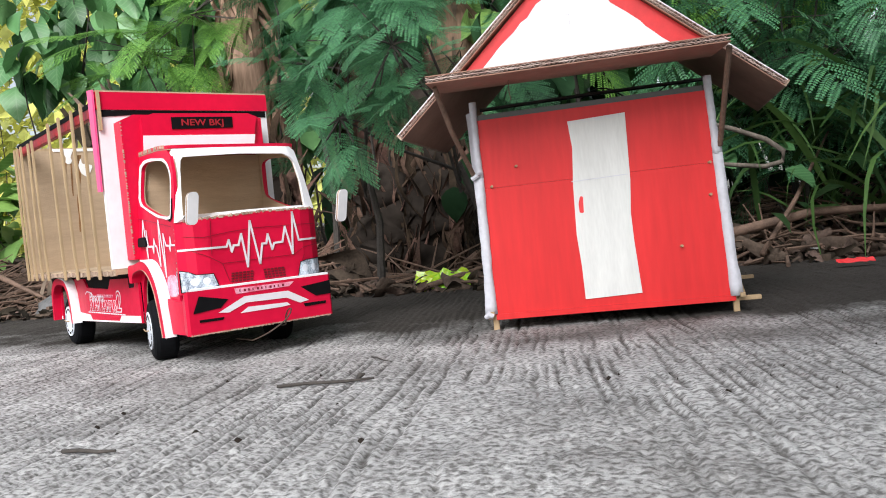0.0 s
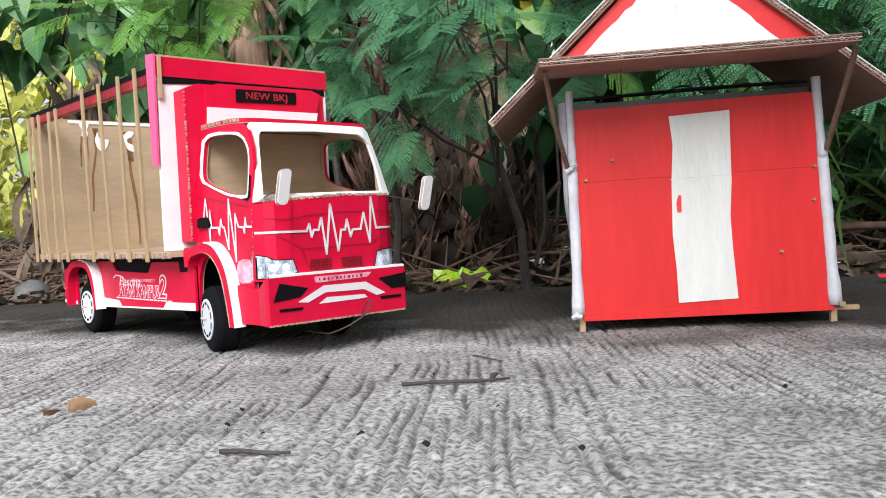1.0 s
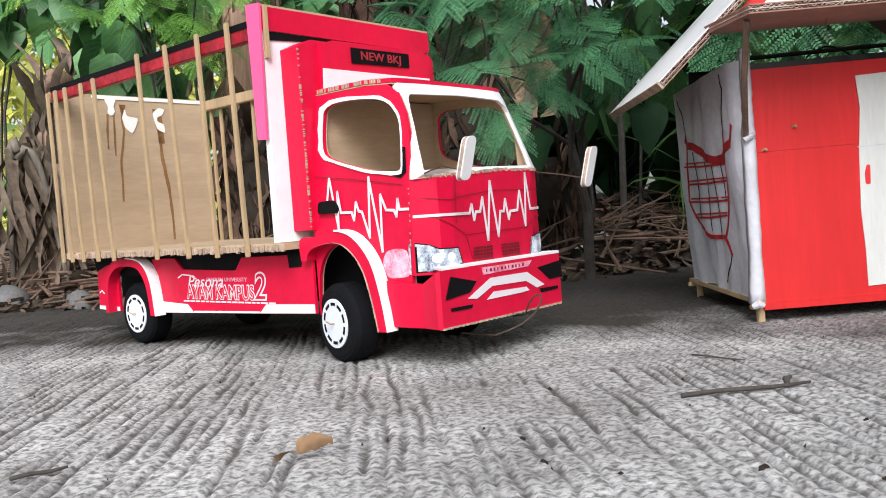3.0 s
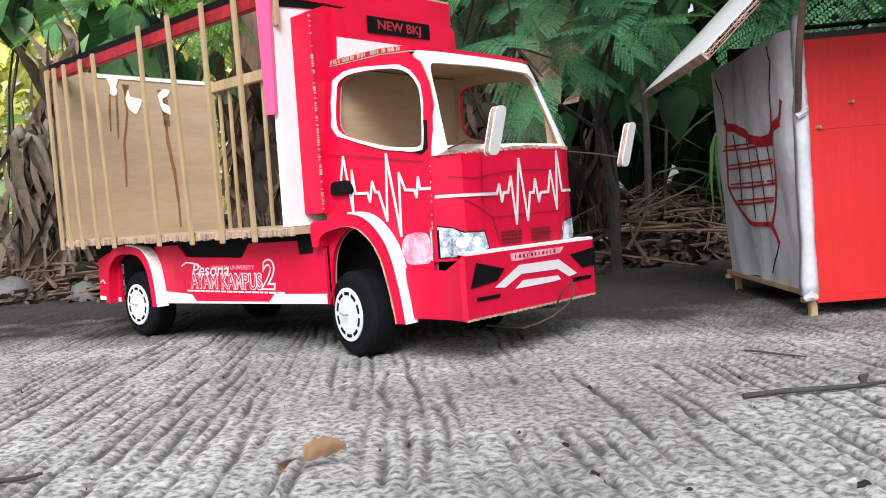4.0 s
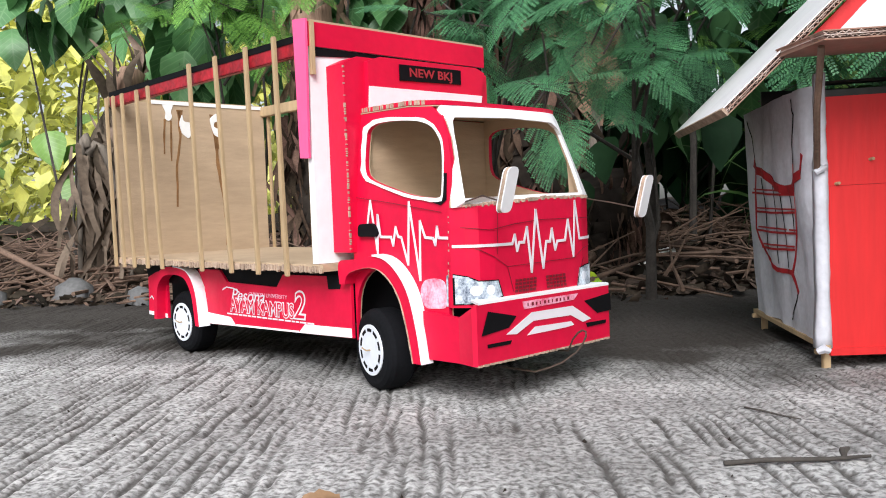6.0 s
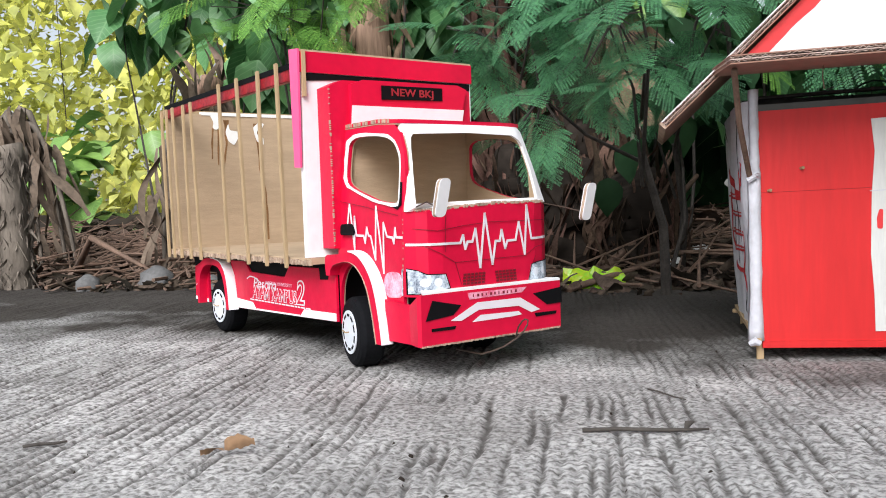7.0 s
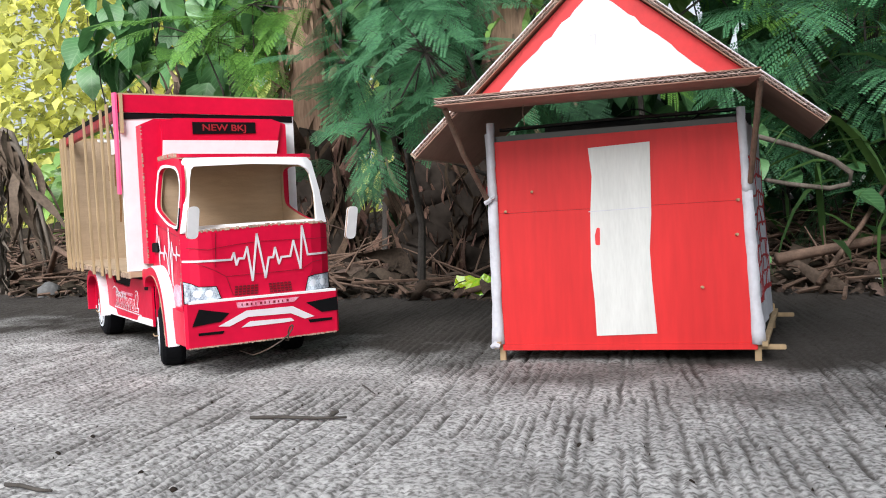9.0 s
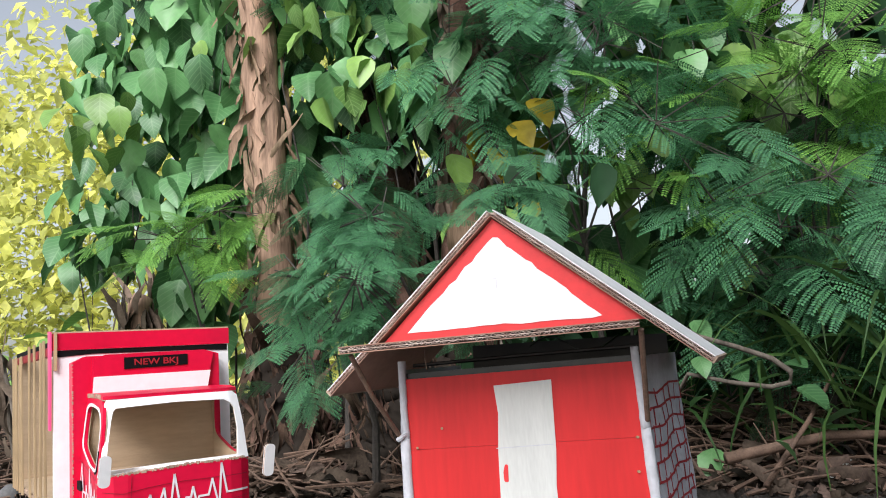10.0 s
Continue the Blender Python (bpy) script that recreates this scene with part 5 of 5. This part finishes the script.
BZ = lambda x, y: float(bank_height(np.array([x]), np.array([y]))[0])


def make_litter():
    rng = random.Random(31)
    temps = [strip_template(rng, rng.uniform(.06, .2), rng.uniform(.3, 1.2)) for _ in range(14)]
    poses = []
    for _ in range(9000):
        x = rng.uniform(-2.4, 1.7)
        d = rng.random() ** 1.5
        y = float(road_edge(x)) - 0.08 + 1.3 * d
        poses.append(leaf_pose((x, y, BZ(x, y) + rng.uniform(0.0, 0.03)), rng.uniform(.015, .06) if rng.random() < .93 else rng.uniform(.06, .14), rng.uniform(0, 360), rng.uniform(-28, 22), rng.uniform(0, 360)))
    tagged(scattered("leaf_litter", temps, poses, MULCH), "brown dead leaves and shreds covering the soil", "leaf litter", kind="stuff")
    bm = bmesh.new()
    for _ in range(1300):
        x, L, a = rng.uniform(-2.3, 1.6), rng.uniform(.08, .45), rng.uniform(0, math.pi)
        y = float(road_edge(x)) + 0.02 + rng.random() ** 1.4 * 1.1
        z = BZ(x, y) + rng.uniform(0.005, 0.05)
        dx, dy, dz = math.cos(a) * L / 2, math.sin(a) * L / 2, rng.uniform(-.05, .09)
        tube([(x - dx, y - dy, z - dz * .3), (x + rng.uniform(-.01, .01), y, z + .008), (x + dx, y + dy, z + dz)], [rng.uniform(.0015, .005), .003, .0012], 5, bm)
    tagged(part("fallen_twigs", bm, TWIG), "thin dry twigs lying over the litter", "twigs", kind="stuff")
    # grit on the concrete
    verts, faces = [], []
    for _ in range(700):
        x, y = rng.uniform(-1.1, 0.8), 0.42 + 1.3 * rng.random()
        r = rng.uniform(0.0005, 0.0016) * (1.6 if rng.random() < .06 else 1)
        k = len(verts)
        for a in range(5):
            verts.append((x + r * rng.uniform(.7, 1.3) * math.cos(a * 1.257), y + r * rng.uniform(.7, 1.3) * math.sin(a * 1.257), -0.002))
        verts.append((x, y, r * rng.uniform(.2, .6)))
        faces += [(k + a, k + (a + 1) % 5, k + 5) for a in range(5)]
    tagged(raw("grit", verts, faces, SOIL), "dark crumbs of soil on the concrete", "grit", kind="stuff")


make_litter()


def sheath_trunk(name, base, top, r0, r1, label, strips=40, seed=1, mat=None, rag=None, size=(.07, .24)):
    """A dead banana stem wrapped in peeling dry sheaths."""
    rng = random.Random(seed)
    t = thing(name, pose(*base), label, "tree trunk")
    b, e = Vector((0, 0, -0.03)), Vector(top) - Vector(base)
    n = 16
    pts = [b.lerp(e, k / n) + Vector((rng.uniform(-1, 1), rng.uniform(-1, 1), 0)) * r0 * 0.14 for k in range(n + 1)]
    part("stem", tube(pts, [r0 * (1.25 if k == 0 else 1) + (r1 - r0) * k / n for k in range(n + 1)], 14, jitter=0.14, rng=rng), mat or SHEATH, t, "fibrous brown stem", smooth=True)
    temps = [strip_template(rng, rng.uniform(.03, .085), rng.uniform(.3, 1.1)) for _ in range(12)]
    poses = []
    for _ in range(strips):
        u, a = rng.random(), rng.uniform(0, 2 * math.pi)
        p = b.lerp(e, u)
        r = r0 + (r1 - r0) * u
        q = p + Vector((math.cos(a), math.sin(a), 0)) * r * rng.uniform(.9, 1.1)
        poses.append(leaf_pose(q, rng.uniform(*size), math.degrees(a) + rng.uniform(-30, 30), rng.uniform(62, 100) if rng.random() < .8 else rng.uniform(-85, -60), rng.uniform(60, 120)))
    rags = scattered("dry_sheath", temps, poses, rag or DRY, t, "peeling dry sheaths")
    if strips > 300:
        tagged(rags, "peeling dry sheaths", kind="stuff")
    return t


sheath_trunk("banana_stem", (-0.785, 2.17, 0.03), (-0.885, 2.2, 1.8), 0.055, 0.045, "tall dead brown banana stem with peeling sheaths", 320, 1, None, SHEATH, (.04, .15))
sheath_trunk("banana_stem", (-0.31, 2.22, 0.05), (-0.21, 2.20, 1.5), 0.075, 0.06, "pale shredded dead banana stem among leaves", 320, 2, ROOT, None, (.05, .16))
sheath_trunk("banana_stem", (-0.52, 2.45, 0.05), (-0.60, 2.5, 1.2), 0.075, 0.06, "dead banana stem hung with dry leaves", 320, 3, ROOT, ROOT, (.06, .20))
sheath_trunk("banana_stem", (-1.30, 2.15, 0.04), (-1.26, 2.2, 0.52), 0.045, 0.03, "short grey dead banana stem wrapped in leaf rags", 310, 4, None, None, (.05, .17))
sheath_trunk("stump", (-1.69, 1.97, 0.0), (-1.675, 1.95, 0.35), 0.036, 0.033, "pale weathered stump with split top", 310, 5, BARK, BARK, (.02, .06))
sheath_trunk("stump", (-0.47, 2.05, 0.0), (-0.45, 2.1, 0.26), 0.11, 0.07, "fibrous dark brown root stump under the fern", 320, 6, SOIL, ROOT, (.04, .13))
sheath_trunk("stump", (-0.17, 1.98, 0.0), (-0.19, 2.0, 0.22), 0.08, 0.06, "dark fibrous stump in the shade", 310, 7, SOIL, ROOT, (.05, .15))
sheath_trunk("root_mass", (-0.33, 2.10, 0.0), (-0.31, 2.16, 0.46), 0.12, 0.085, "dark fibrous roots wrapped round a dead stem", 330, 9, SOIL, ROOT, (.07, .20))

sheath_trunk("root_mass", (-0.75, 2.10, 0.0), (-0.80, 2.16, 0.40), 0.085, 0.06, "mass of dark fibrous roots round the dead stem", 330, 8, SOIL, ROOT, (.06, .19))


def dead_leaf_heap(base, label, seed, n, reach, height):
    rng = random.Random(seed)
    t = thing("dead_banana_leaf", pose(*base), label, "dead leaf")
    bx, by = base[0], base[1]
    for k in range(n):
        a = rng.uniform(-0.5, math.pi + 0.5)
        L = rng.uniform(.6, 1.0) * reach
        pts = []
        for i in range(8):
            u = i / 7
            pts.append((math.cos(a) * L * u, 0.25 * math.sin(a) * L * u, height * (1.0 - 0.1 * k / n) * (1 - (2.0 * u - 0.35) ** 2 * 0.62)))
        part("midrib", tube(pts, [.011 - .001 * i for i in range(8)], 6), BARK, t, "dry grey-brown midrib", smooth=True)
        temps = [strip_template(rng, rng.uniform(.025, .065), 1.3) for _ in range(9)]
        poses = []
        for i in range(20):
            u = rng.random()
            q = Vector(pts[int(u * 6.99)])
            poses.append(leaf_pose(q, rng.uniform(.13, .30), rng.uniform(0, 360), rng.uniform(68, 100), rng.uniform(0, 180)))
        for i, at in enumerate(poses):
            scattered("leaf_rag", [temps[i % 9]], [at], DRY, t, "hanging brown leaf rag")


dead_leaf_heap((-1.85, 2.2, 0.0), "bent dead banana leaves hanging in rags", 41, 5, 0.42, 0.48)
dead_leaf_heap((-1.30, 2.05, 0.0), "collapsed dry banana leaves beside a stem", 42, 2, 0.17, 0.36)


def fern_bush(base, leaves, centre, spread, label, seed, mat, size=(.12, .2), template=None, aim=-90):
    """A young tree with feathery leaves on thin stems."""
    rng = random.Random(seed)
    t = thing("feathery_shrub", pose(*base), label, "shrub")
    c = Vector(centre) - Vector(base)
    tips, poses, twigs = [], [], bmesh.new()
    for k in range(max(2, leaves // 9)):
        tips.append(c + Vector([rng.uniform(-1, 1) * s * .8 for s in spread]))
    fork = Vector((c.x * .3, c.y * .3, c.z * .62))
    tube([(0, 0, 0), fork * .5 + Vector((.015, .01, 0)), fork], [.010, .008, .006], 7, twigs)
    for tip in tips:
        start = fork + Vector((0, 0, rng.uniform(-.12, .06)))
        mid = start.lerp(tip, .55) + Vector([rng.uniform(-.03, .03) for _ in range(3)])
        tube([start, mid, tip], [.0035, .0026, .0014], 6, twigs)
    for k in range(leaves):
        tip = tips[k % len(tips)]
        p = tip + Vector([rng.uniform(-1, 1) * s * .45 for s in spread])
        yaw = aim + rng.gauss(0, 75)
        poses.append(leaf_pose(p, rng.uniform(*size), yaw, rng.uniform(-18, 38), rng.uniform(-25, 25)))
        tube([tip, p], [.002, .0012], 4, twigs)
    part("stem", twigs, DARKTWIG, t, "thin dark forked stems")
    scattered("foliage", [template or FERN], poses, mat, t, "feathery green leaves")


fern_bush((-0.15, 1.66, 0.0), 40, (-0.295, 1.29, 0.40), (0.11, 0.10, 0.15), "young shrub with feathery blue-green leaves between the toys", 51, GREEN, (.065, .105))
fern_bush((-0.42, 1.80, 0.0), 40, (-0.40, 1.52, 0.50), (0.16, 0.10, 0.12), "feathery shrub behind the toy truck", 60, GREEN, (.08, .13))
fern_bush((-0.10, 1.95, 0.0), 40, (-0.15, 1.62, 0.45), (0.14, 0.13, 0.17), "young feathery shrub behind the toy house", 52, GREEN, (.07, .12))
fern_bush((-0.60, 2.10, 0.0), 26, (-0.60, 1.95, 0.76), (0.26, 0.14, 0.22), "feathery shrub before the dead stems", 53, GREEN, (.10, .16))
fern_bush((-1.00, 2.15, 0.0), 34, (-1.02, 2.0, 0.68), (0.26, 0.12, 0.16), "light green feathery shrub", 54, FRESH, (.10, .16))
fern_bush((0.05, 2.2, 0.0), 90, (0.0, 2.1, 0.95), (0.34, 0.16, 0.3), "feathery shrub above the toy house", 55, GREEN, (.11, .17), FERN_FAR)
fern_bush((0.55, 2.1, 0.0), 130, (0.52, 2.05, 0.58), (0.38, 0.22, 0.30), "dense feathery shrub beside the litter", 56, GREEN, (.11, .18), FERN_FAR)
# the next shrub's brighter leaf colour stands in for patchy sunlight
fern_bush((0.60, 2.4, 0.0), 90, (0.55, 2.1, 0.88), (0.45, 0.2, 0.28), "feathery shrub, patchy sunlight put into its brighter leaf colour", 57, FRESH, (.11, .18), FERN_FAR)
fern_bush((0.95, 2.3, 0.0), 110, (0.95, 2.3, 0.7), (0.4, 0.3, 0.45), "tall feathery shrub in the shade", 58, GREEN, (.12, .19), FERN_FAR)
fern_bush((-0.45, 2.5, 0.0), 70, (-0.35, 2.2, 1.2), (0.4, 0.2, 0.25), "feathery shrub with high branches", 59, GREEN, (.11, .18), FERN_FAR)


def vine(base, box, count, size, label, seed, mat, tilt=(35, 95), name="climbing_shrub", temps=None, puff=0.07, stem_every=3):
    """A leafy climber: stems and broad drooping leaves in a stretch of hedge."""
    rng = random.Random(seed)
    t = thing(name, pose(*base), label, "shrub")
    (x0, x1), (y0, y1), (z0, z1) = box
    B = Vector(base)
    bm, poses = bmesh.new(), []
    clumps = []
    for _ in range(max(3, count // 14)):
        p = Vector((rng.uniform(x0, x1), rng.uniform(y0, y1), rng.uniform(z0, z1))) - B
        clumps.append(p)
        if len(clumps) % stem_every == 1:
            q = Vector((p.x + rng.uniform(-.18, .18), p.y + rng.uniform(0, .12), 0))
            bend = lambda f, s: q.lerp(p, f) + Vector((rng.uniform(-s, s), rng.uniform(-s, s), 0))
            tube([q, bend(.3, .04), bend(.55, .05), bend(.8, .04), p], [.005, .004, .0032, .0022, .0012], 5, bm)
    for k in range(count):
        c = clumps[k % len(clumps)]
        p = c + Vector((rng.gauss(0, puff), rng.gauss(0, puff * .7), rng.gauss(0, puff)))
        poses.append(leaf_pose(p, rng.uniform(*size), rng.gauss(-90, 65), rng.uniform(*tilt), rng.uniform(-30, 30)))
    part("stem", bm, DARKTWIG, t, "thin dark stems")
    scattered("foliage", temps or LEAVES, poses, mat, t, "broad green leaves")


vine((-1.1, 2.35, 0.0), ((-1.20, -0.70), (2.18, 2.5), (0.40, 1.6)), 420, (.08, .15), "climbing shrub with broad dark green leaves", 61, BROAD)
vine((-1.4, 2.4, 0.0), ((-1.62, -1.15), (2.25, 2.55), (0.72, 1.6)), 240, (.08, .15), "hanging broad-leaved climber at the hedge end", 75, BROAD)
vine((-0.5, 2.35, 0.0), ((-0.75, -0.1), (2.15, 2.45), (0.80, 1.6)), 240, (.08, .14), "broad-leaved climber over the dead stems", 62, BROAD)
vine((0.1, 2.4, 0.0), ((-0.15, 0.45), (2.2, 2.5), (0.45, 1.5)), 240, (.09, .16), "dark broad-leaved shrub behind the roof", 63, BROAD)
vine((0.3, 2.5, 0.0), ((0.1, 1.2), (2.2, 2.6), (0.6, 1.6)), 240, (.08, .13), "light green broad-leaved shrub", 64, PALE)
vine((-0.7, 2.3, 0.0), ((-1.4, 0.2), (2.08, 2.35), (0.55, 1.5)), 150, (.07, .12), "young light green climbing leaves", 65, PALE)
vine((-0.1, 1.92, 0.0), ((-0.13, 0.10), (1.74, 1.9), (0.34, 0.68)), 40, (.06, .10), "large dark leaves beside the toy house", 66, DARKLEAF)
vine((0.0, 3.2, 0.0), ((-0.75, 2.4), (2.7, 3.3), (0.1, 1.7)), 2000, (.12, .24), "thicket behind the shrubs, deep shade put into its leaf colour", 67, DARKLEAF, name="thicket")
vine((0.3, 1.95, 0.0), ((0.28, 0.5), (1.75, 2.0), (0.08, 0.2)), 14, (.05, .08), "low green seedling in the litter", 68, BROAD, (0, 40), name="seedling")
vine((-0.2, 2.2, 0.0), ((-0.22, -0.05), (2.1, 2.2), (0.72, 0.86)), 9, (.07, .11), "yellowing leaves on a twig", 69, YELLOW, name="yellow_leaves")
vine((-3.2, 5.5, 0.0), ((-6.2, -1.6), (5.0, 7.5), (0.0, 3.1)), 17000, (.07, .17), "distant yellow-green thicket, sunlight put into its leaf colour", 70, FARLEAF, (-30, 80), name="sun_tinted_thicket", temps=SMALL, puff=0.22, stem_every=40)
vine((-2.0, 3.4, 0.0), ((-2.6, -1.5), (3.0, 3.8), (0.0, 0.5)), 160, (.08, .18), "low green weeds beyond the stump", 71, PALE, (-20, 60), name="weeds")


# tree added behind the camera to shade the right side of the slab
vine((0.7, -1.6, 0.0), ((0.05, 1.2), (-1.0, -0.2), (1.4, 2.0)), 480, (.16, .26), "unseen leafy tree added to shade the right side of the slab", 74, DARKLEAF, (0, 50), name="unseen_shade_tree")


# hedge added out of view to hold sky light off the slab
vine((1.2, 0.2, 0.0), ((0.75, 1.6), (-0.9, 0.9), (0.1, 1.9)), 1000, (.14, .26), "unseen leafy hedge added to darken the right side of the slab", 73, DARKLEAF, (10, 80), name="hedge")


# canopy added above the view so that the thicket below stays dark
vine((0.4, 3.1, 0.0), ((-1.0, 0.5), (2.1, 3.4), (1.75, 2.4)), 500, (.20, .34), "unseen leaf canopy added to shade the thicket", 76, DARKLEAF, (0, 60), name="unseen_canopy", stem_every=12)


def grass_clump(base, count, label, seed, size, spread=0.12):
    rng = random.Random(seed)
    t = thing("grass_clump", pose(*base), label, "grass")
    poses = [leaf_pose((rng.gauss(0, spread), rng.gauss(0, spread), rng.uniform(-.01, .25)), rng.uniform(*size), rng.uniform(0, 360), rng.uniform(-30, 25), rng.uniform(-30, 30)) for _ in range(count)]
    scattered("foliage", [BLADE], poses, GRASS, t, "long arching blades")


grass_clump((0.75, 1.98, 0.05), 110, "long dark grass arching over the litter", 81, (.25, .55))
grass_clump((1.15, 2.1, 0.05), 120, "tall grass clump in shade", 82, (.3, .65))
grass_clump((0.45, 2.15, 0.05), 70, "grass behind the fallen branch", 83, (.25, .5))

# a broad dry sheath leaning among the stems
sh = thing("dry_sheath", pose(-0.20, 2.12, 0.10), "large brown curled banana sheath leaning in the shrub", "dead leaf")
verts, faces = [], []
for layer in (0, 0.006):
    for j in range(13):
        for i in range(7):
            a, u = radians(-70 + 140 * i / 6), j / 12
            w = 0.10 * math.sin(math.pi * (0.12 + 0.8 * u))
            verts.append((w * math.sin(a) - 0.10 * (u - .5), layer + 0.06 * math.cos(a) - 0.05 + 0.012 * noise.noise((i, j * .6, 1)), 0.24 + 0.36 * u))
for j in range(12):
    for i in range(6):
        a = j * 7 + i
        faces += [(a, a + 1, a + 8, a + 7), (91 + a, 91 + a + 7, 91 + a + 8, 91 + a + 1)]
raw("sheath", verts, faces, SHEATH, sh, "ribbed brown sheath", smooth=True)
part("stalk", tube([(0, 0, -0.1), (0.01, 0, 0.1), (0.03, 0, 0.3)], [.016, .014, .01], 8), BARK, sh, "grey stalk", smooth=True)

# curved grey branch beside the house
branch = thing("fallen_branch", pose(0.27, 1.78, 0.0), "bent smooth grey branch curling beside the toy house", "branch")
part("limb", tube([(1.15 * x, 1.15 * y, 0.24 + 1.15 * (z - 0.24) if z > 0.15 else z) for x, y, z in [(-0.05, 0.12, 0.33), (0.0, 0.0, 0.290), (0.06, -0.01, 0.268), (0.115, 0, 0.245), (0.143, 0, 0.222), (0.140, 0, 0.204), (0.11, 0.0, 0.198), (0.05, 0.01, 0.208), (-0.02, 0.03, 0.226), (-0.08, 0.2, 0.10), (-0.09, 0.3, 0.02)]], [.0045, .005, .005, .0055, .0055, .005, .0048, .0045, .0042, .004, .004], 8), BARK, branch, "grey bark", smooth=True)
for k, (a, b, c, r) in enumerate((((0.30, 1.78, 0.06), (0.5, 1.85, 0.09), (0.95, 1.9, 0.075), .012), ((0.36, 1.70, 0.02), (0.46, 1.82, 0.12), (0.58, 1.98, 0.26), .006), ((-0.30, 1.88, 0.0), (-0.16, 1.95, 0.10), (-0.05, 2.05, 0.22), .012), ((-0.33, 1.72, 0.005), (-0.22, 1.80, 0.03), (-0.10, 1.88, 0.06), .007), ((-1.62, 2.1, 0.02), (-1.5, 2.0, 0.12), (-1.28, 1.95, 0.02), .010))):
    bt = thing("dead_branch", pose(*a), "dry brown branch lying on the litter", "branch")
    part("limb", tube([(0, 0, 0), Vector(b) - Vector(a), Vector(c) - Vector(a)], [r, r * .8, r * .4], 8), TWIG, bt, smooth=True)

# things on the ground
for p, q, r, lab in (((-0.282, 0.745), (-0.190, 0.750), .0017, "thin straight dark twig on the concrete"), ((-0.372, 0.548), (-0.325, 0.538), .0016, "short bent dark twig on the concrete"), ((-0.226, 0.890), (-0.197, 0.848), .0008, "fine twig on the concrete"), ((-0.70, 0.674), (-0.672, 0.688), .0014, "short dark twig on the raked concrete")):
    tw = thing("twig", pose(p[0], p[1], 0.001), lab, "twig")
    dx, dy = q[0] - p[0], q[1] - p[1]
    part("stem", tube([(0, 0, r), (dx * .3, dy * .3 + .002, r * 1.2), (dx * .7, dy * .7, r), (dx, dy, r * 1.6)], [r, r, r * .9, r * .6], 7), DARKTWIG, tw, smooth=True)
    if r > 0.00165:
        part("bud", tube([(dx * .82, dy * .82, r), (dx * .84, dy * .84 + .006, .005), (dx * .89, dy * .89 + .008, .006)], [.0015, .0028, .001], 6), DARKTWIG, tw)
rng = random.Random(91)
dl = thing("dry_leaf", pose(-0.525, 0.668, 0.002), "curled dry tan leaf on the concrete", "leaf")
TANLEAF = material("tan_dry_leaf", (0.27, 0.16, 0.085), 0.7, var=0.4, scale=30, bump=0.4)
scattered("blade", [strip_template(rng, .22, .8)], [leaf_pose((-0.008, 0, 0.005), .022, 15, -4, 60)], TANLEAF, dl)
scattered("curl", [strip_template(rng, .2, 1.2)], [leaf_pose((-0.008, -0.004, 0.007), .018, 240, 10, 30)], TANLEAF, dl)
for x, y, r in ((-0.395, 0.63, .0026), (-0.29, 0.59, .0032), (-0.40, 0.68, .0022), (-0.245, 0.56, .003), (-0.15, 0.54, .0028), (-0.20, 0.66, .0022), (-0.36, 0.60, .0022), (0.02, 0.7, .002), (0.1, 0.62, .0026)):
    st = part("pebble", tube([(0, 0, -.001), (0, 0, r * .5), (r * .2, 0, r)], [r, r * .95, r * .4], 8, jitter=.2, rng=rng), SOIL, None)
    st.matrix_world = pose(x, y, -0.001, 0, 0, r * 90000)
    tagged(st, "small dark lump of soil on the concrete", "pebble", group="pebbles on the slab")
for x, y, z, r in ((-1.30, 1.95, 0.01, .045), (-1.12, 1.86, 0.01, .03), (-1.45, 1.9, 0.01, .03)):
    st = part("stone", tube([(0, 0, -.03), (0, 0, 0), (0, 0, r * .5), (r * .1, 0, r * .85)], [r * .9, r, r * .8, r * .3], 10, jitter=.12, rng=rng), STONE, None, smooth=True)
    st.matrix_world = pose(x, y, z, 0, 0, x * 300)
    tagged(st, "rounded grey stone half sunk in the litter", "stone", group="stones at the edge")


def crumpled(name, centre, size, mat, label, seed, category="wrapper"):
    rng = random.Random(seed)
    n, m = 12, 8
    v, f = [], []
    for j in range(m + 1):
        for i in range(n + 1):
            u, w = i / n - .5, j / m - .5
            v.append((u * size[0], w * size[1] * .5, (0.5 + w * .8) * size[2] + size[2] * .35 * noise.noise((u * 5 + seed, w * 5, 0)) + rng.uniform(-.1, .1) * size[2]))
    for j in range(m):
        for i in range(n):
            a = j * (n + 1) + i
            f.append((a, a + 1, a + n + 2, a + n + 1))
    ob = raw(name, v, f, mat)
    ob.matrix_world = pose(*centre)
    return tagged(ob, label, category)


GREENWRAP = material("green_wrapper", (0.12, 0.55, 0.02), 0.25, var=0.6, scale=18, bump=0.2, dark=(0.55, 0.55, 0.02))
crumpled("snack_wrapper", (-0.278, 1.77, BZ(-0.278, 1.77) + 0.008), (0.120, 0.09, 0.045), GREENWRAP, "crumpled bright green snack wrapper on the soil", 3)
crumpled("red_wrapper", (0.470, 1.51, 0.008), (0.06, 0.03, 0.007), TRIM, "faded red wrapper lying in the litter", 4)
for x, y in ((0.55, 1.95), (0.5, 1.83), (-0.12, 1.9), (-0.05, 2.0), (0.72, 1.93)):
    crumpled("paper_scrap", (x, y, BZ(x, y) + .02), (0.035, 0.03, 0.015), TORN, "small white litter scrap among dead leaves", int(x * 90), "litter")
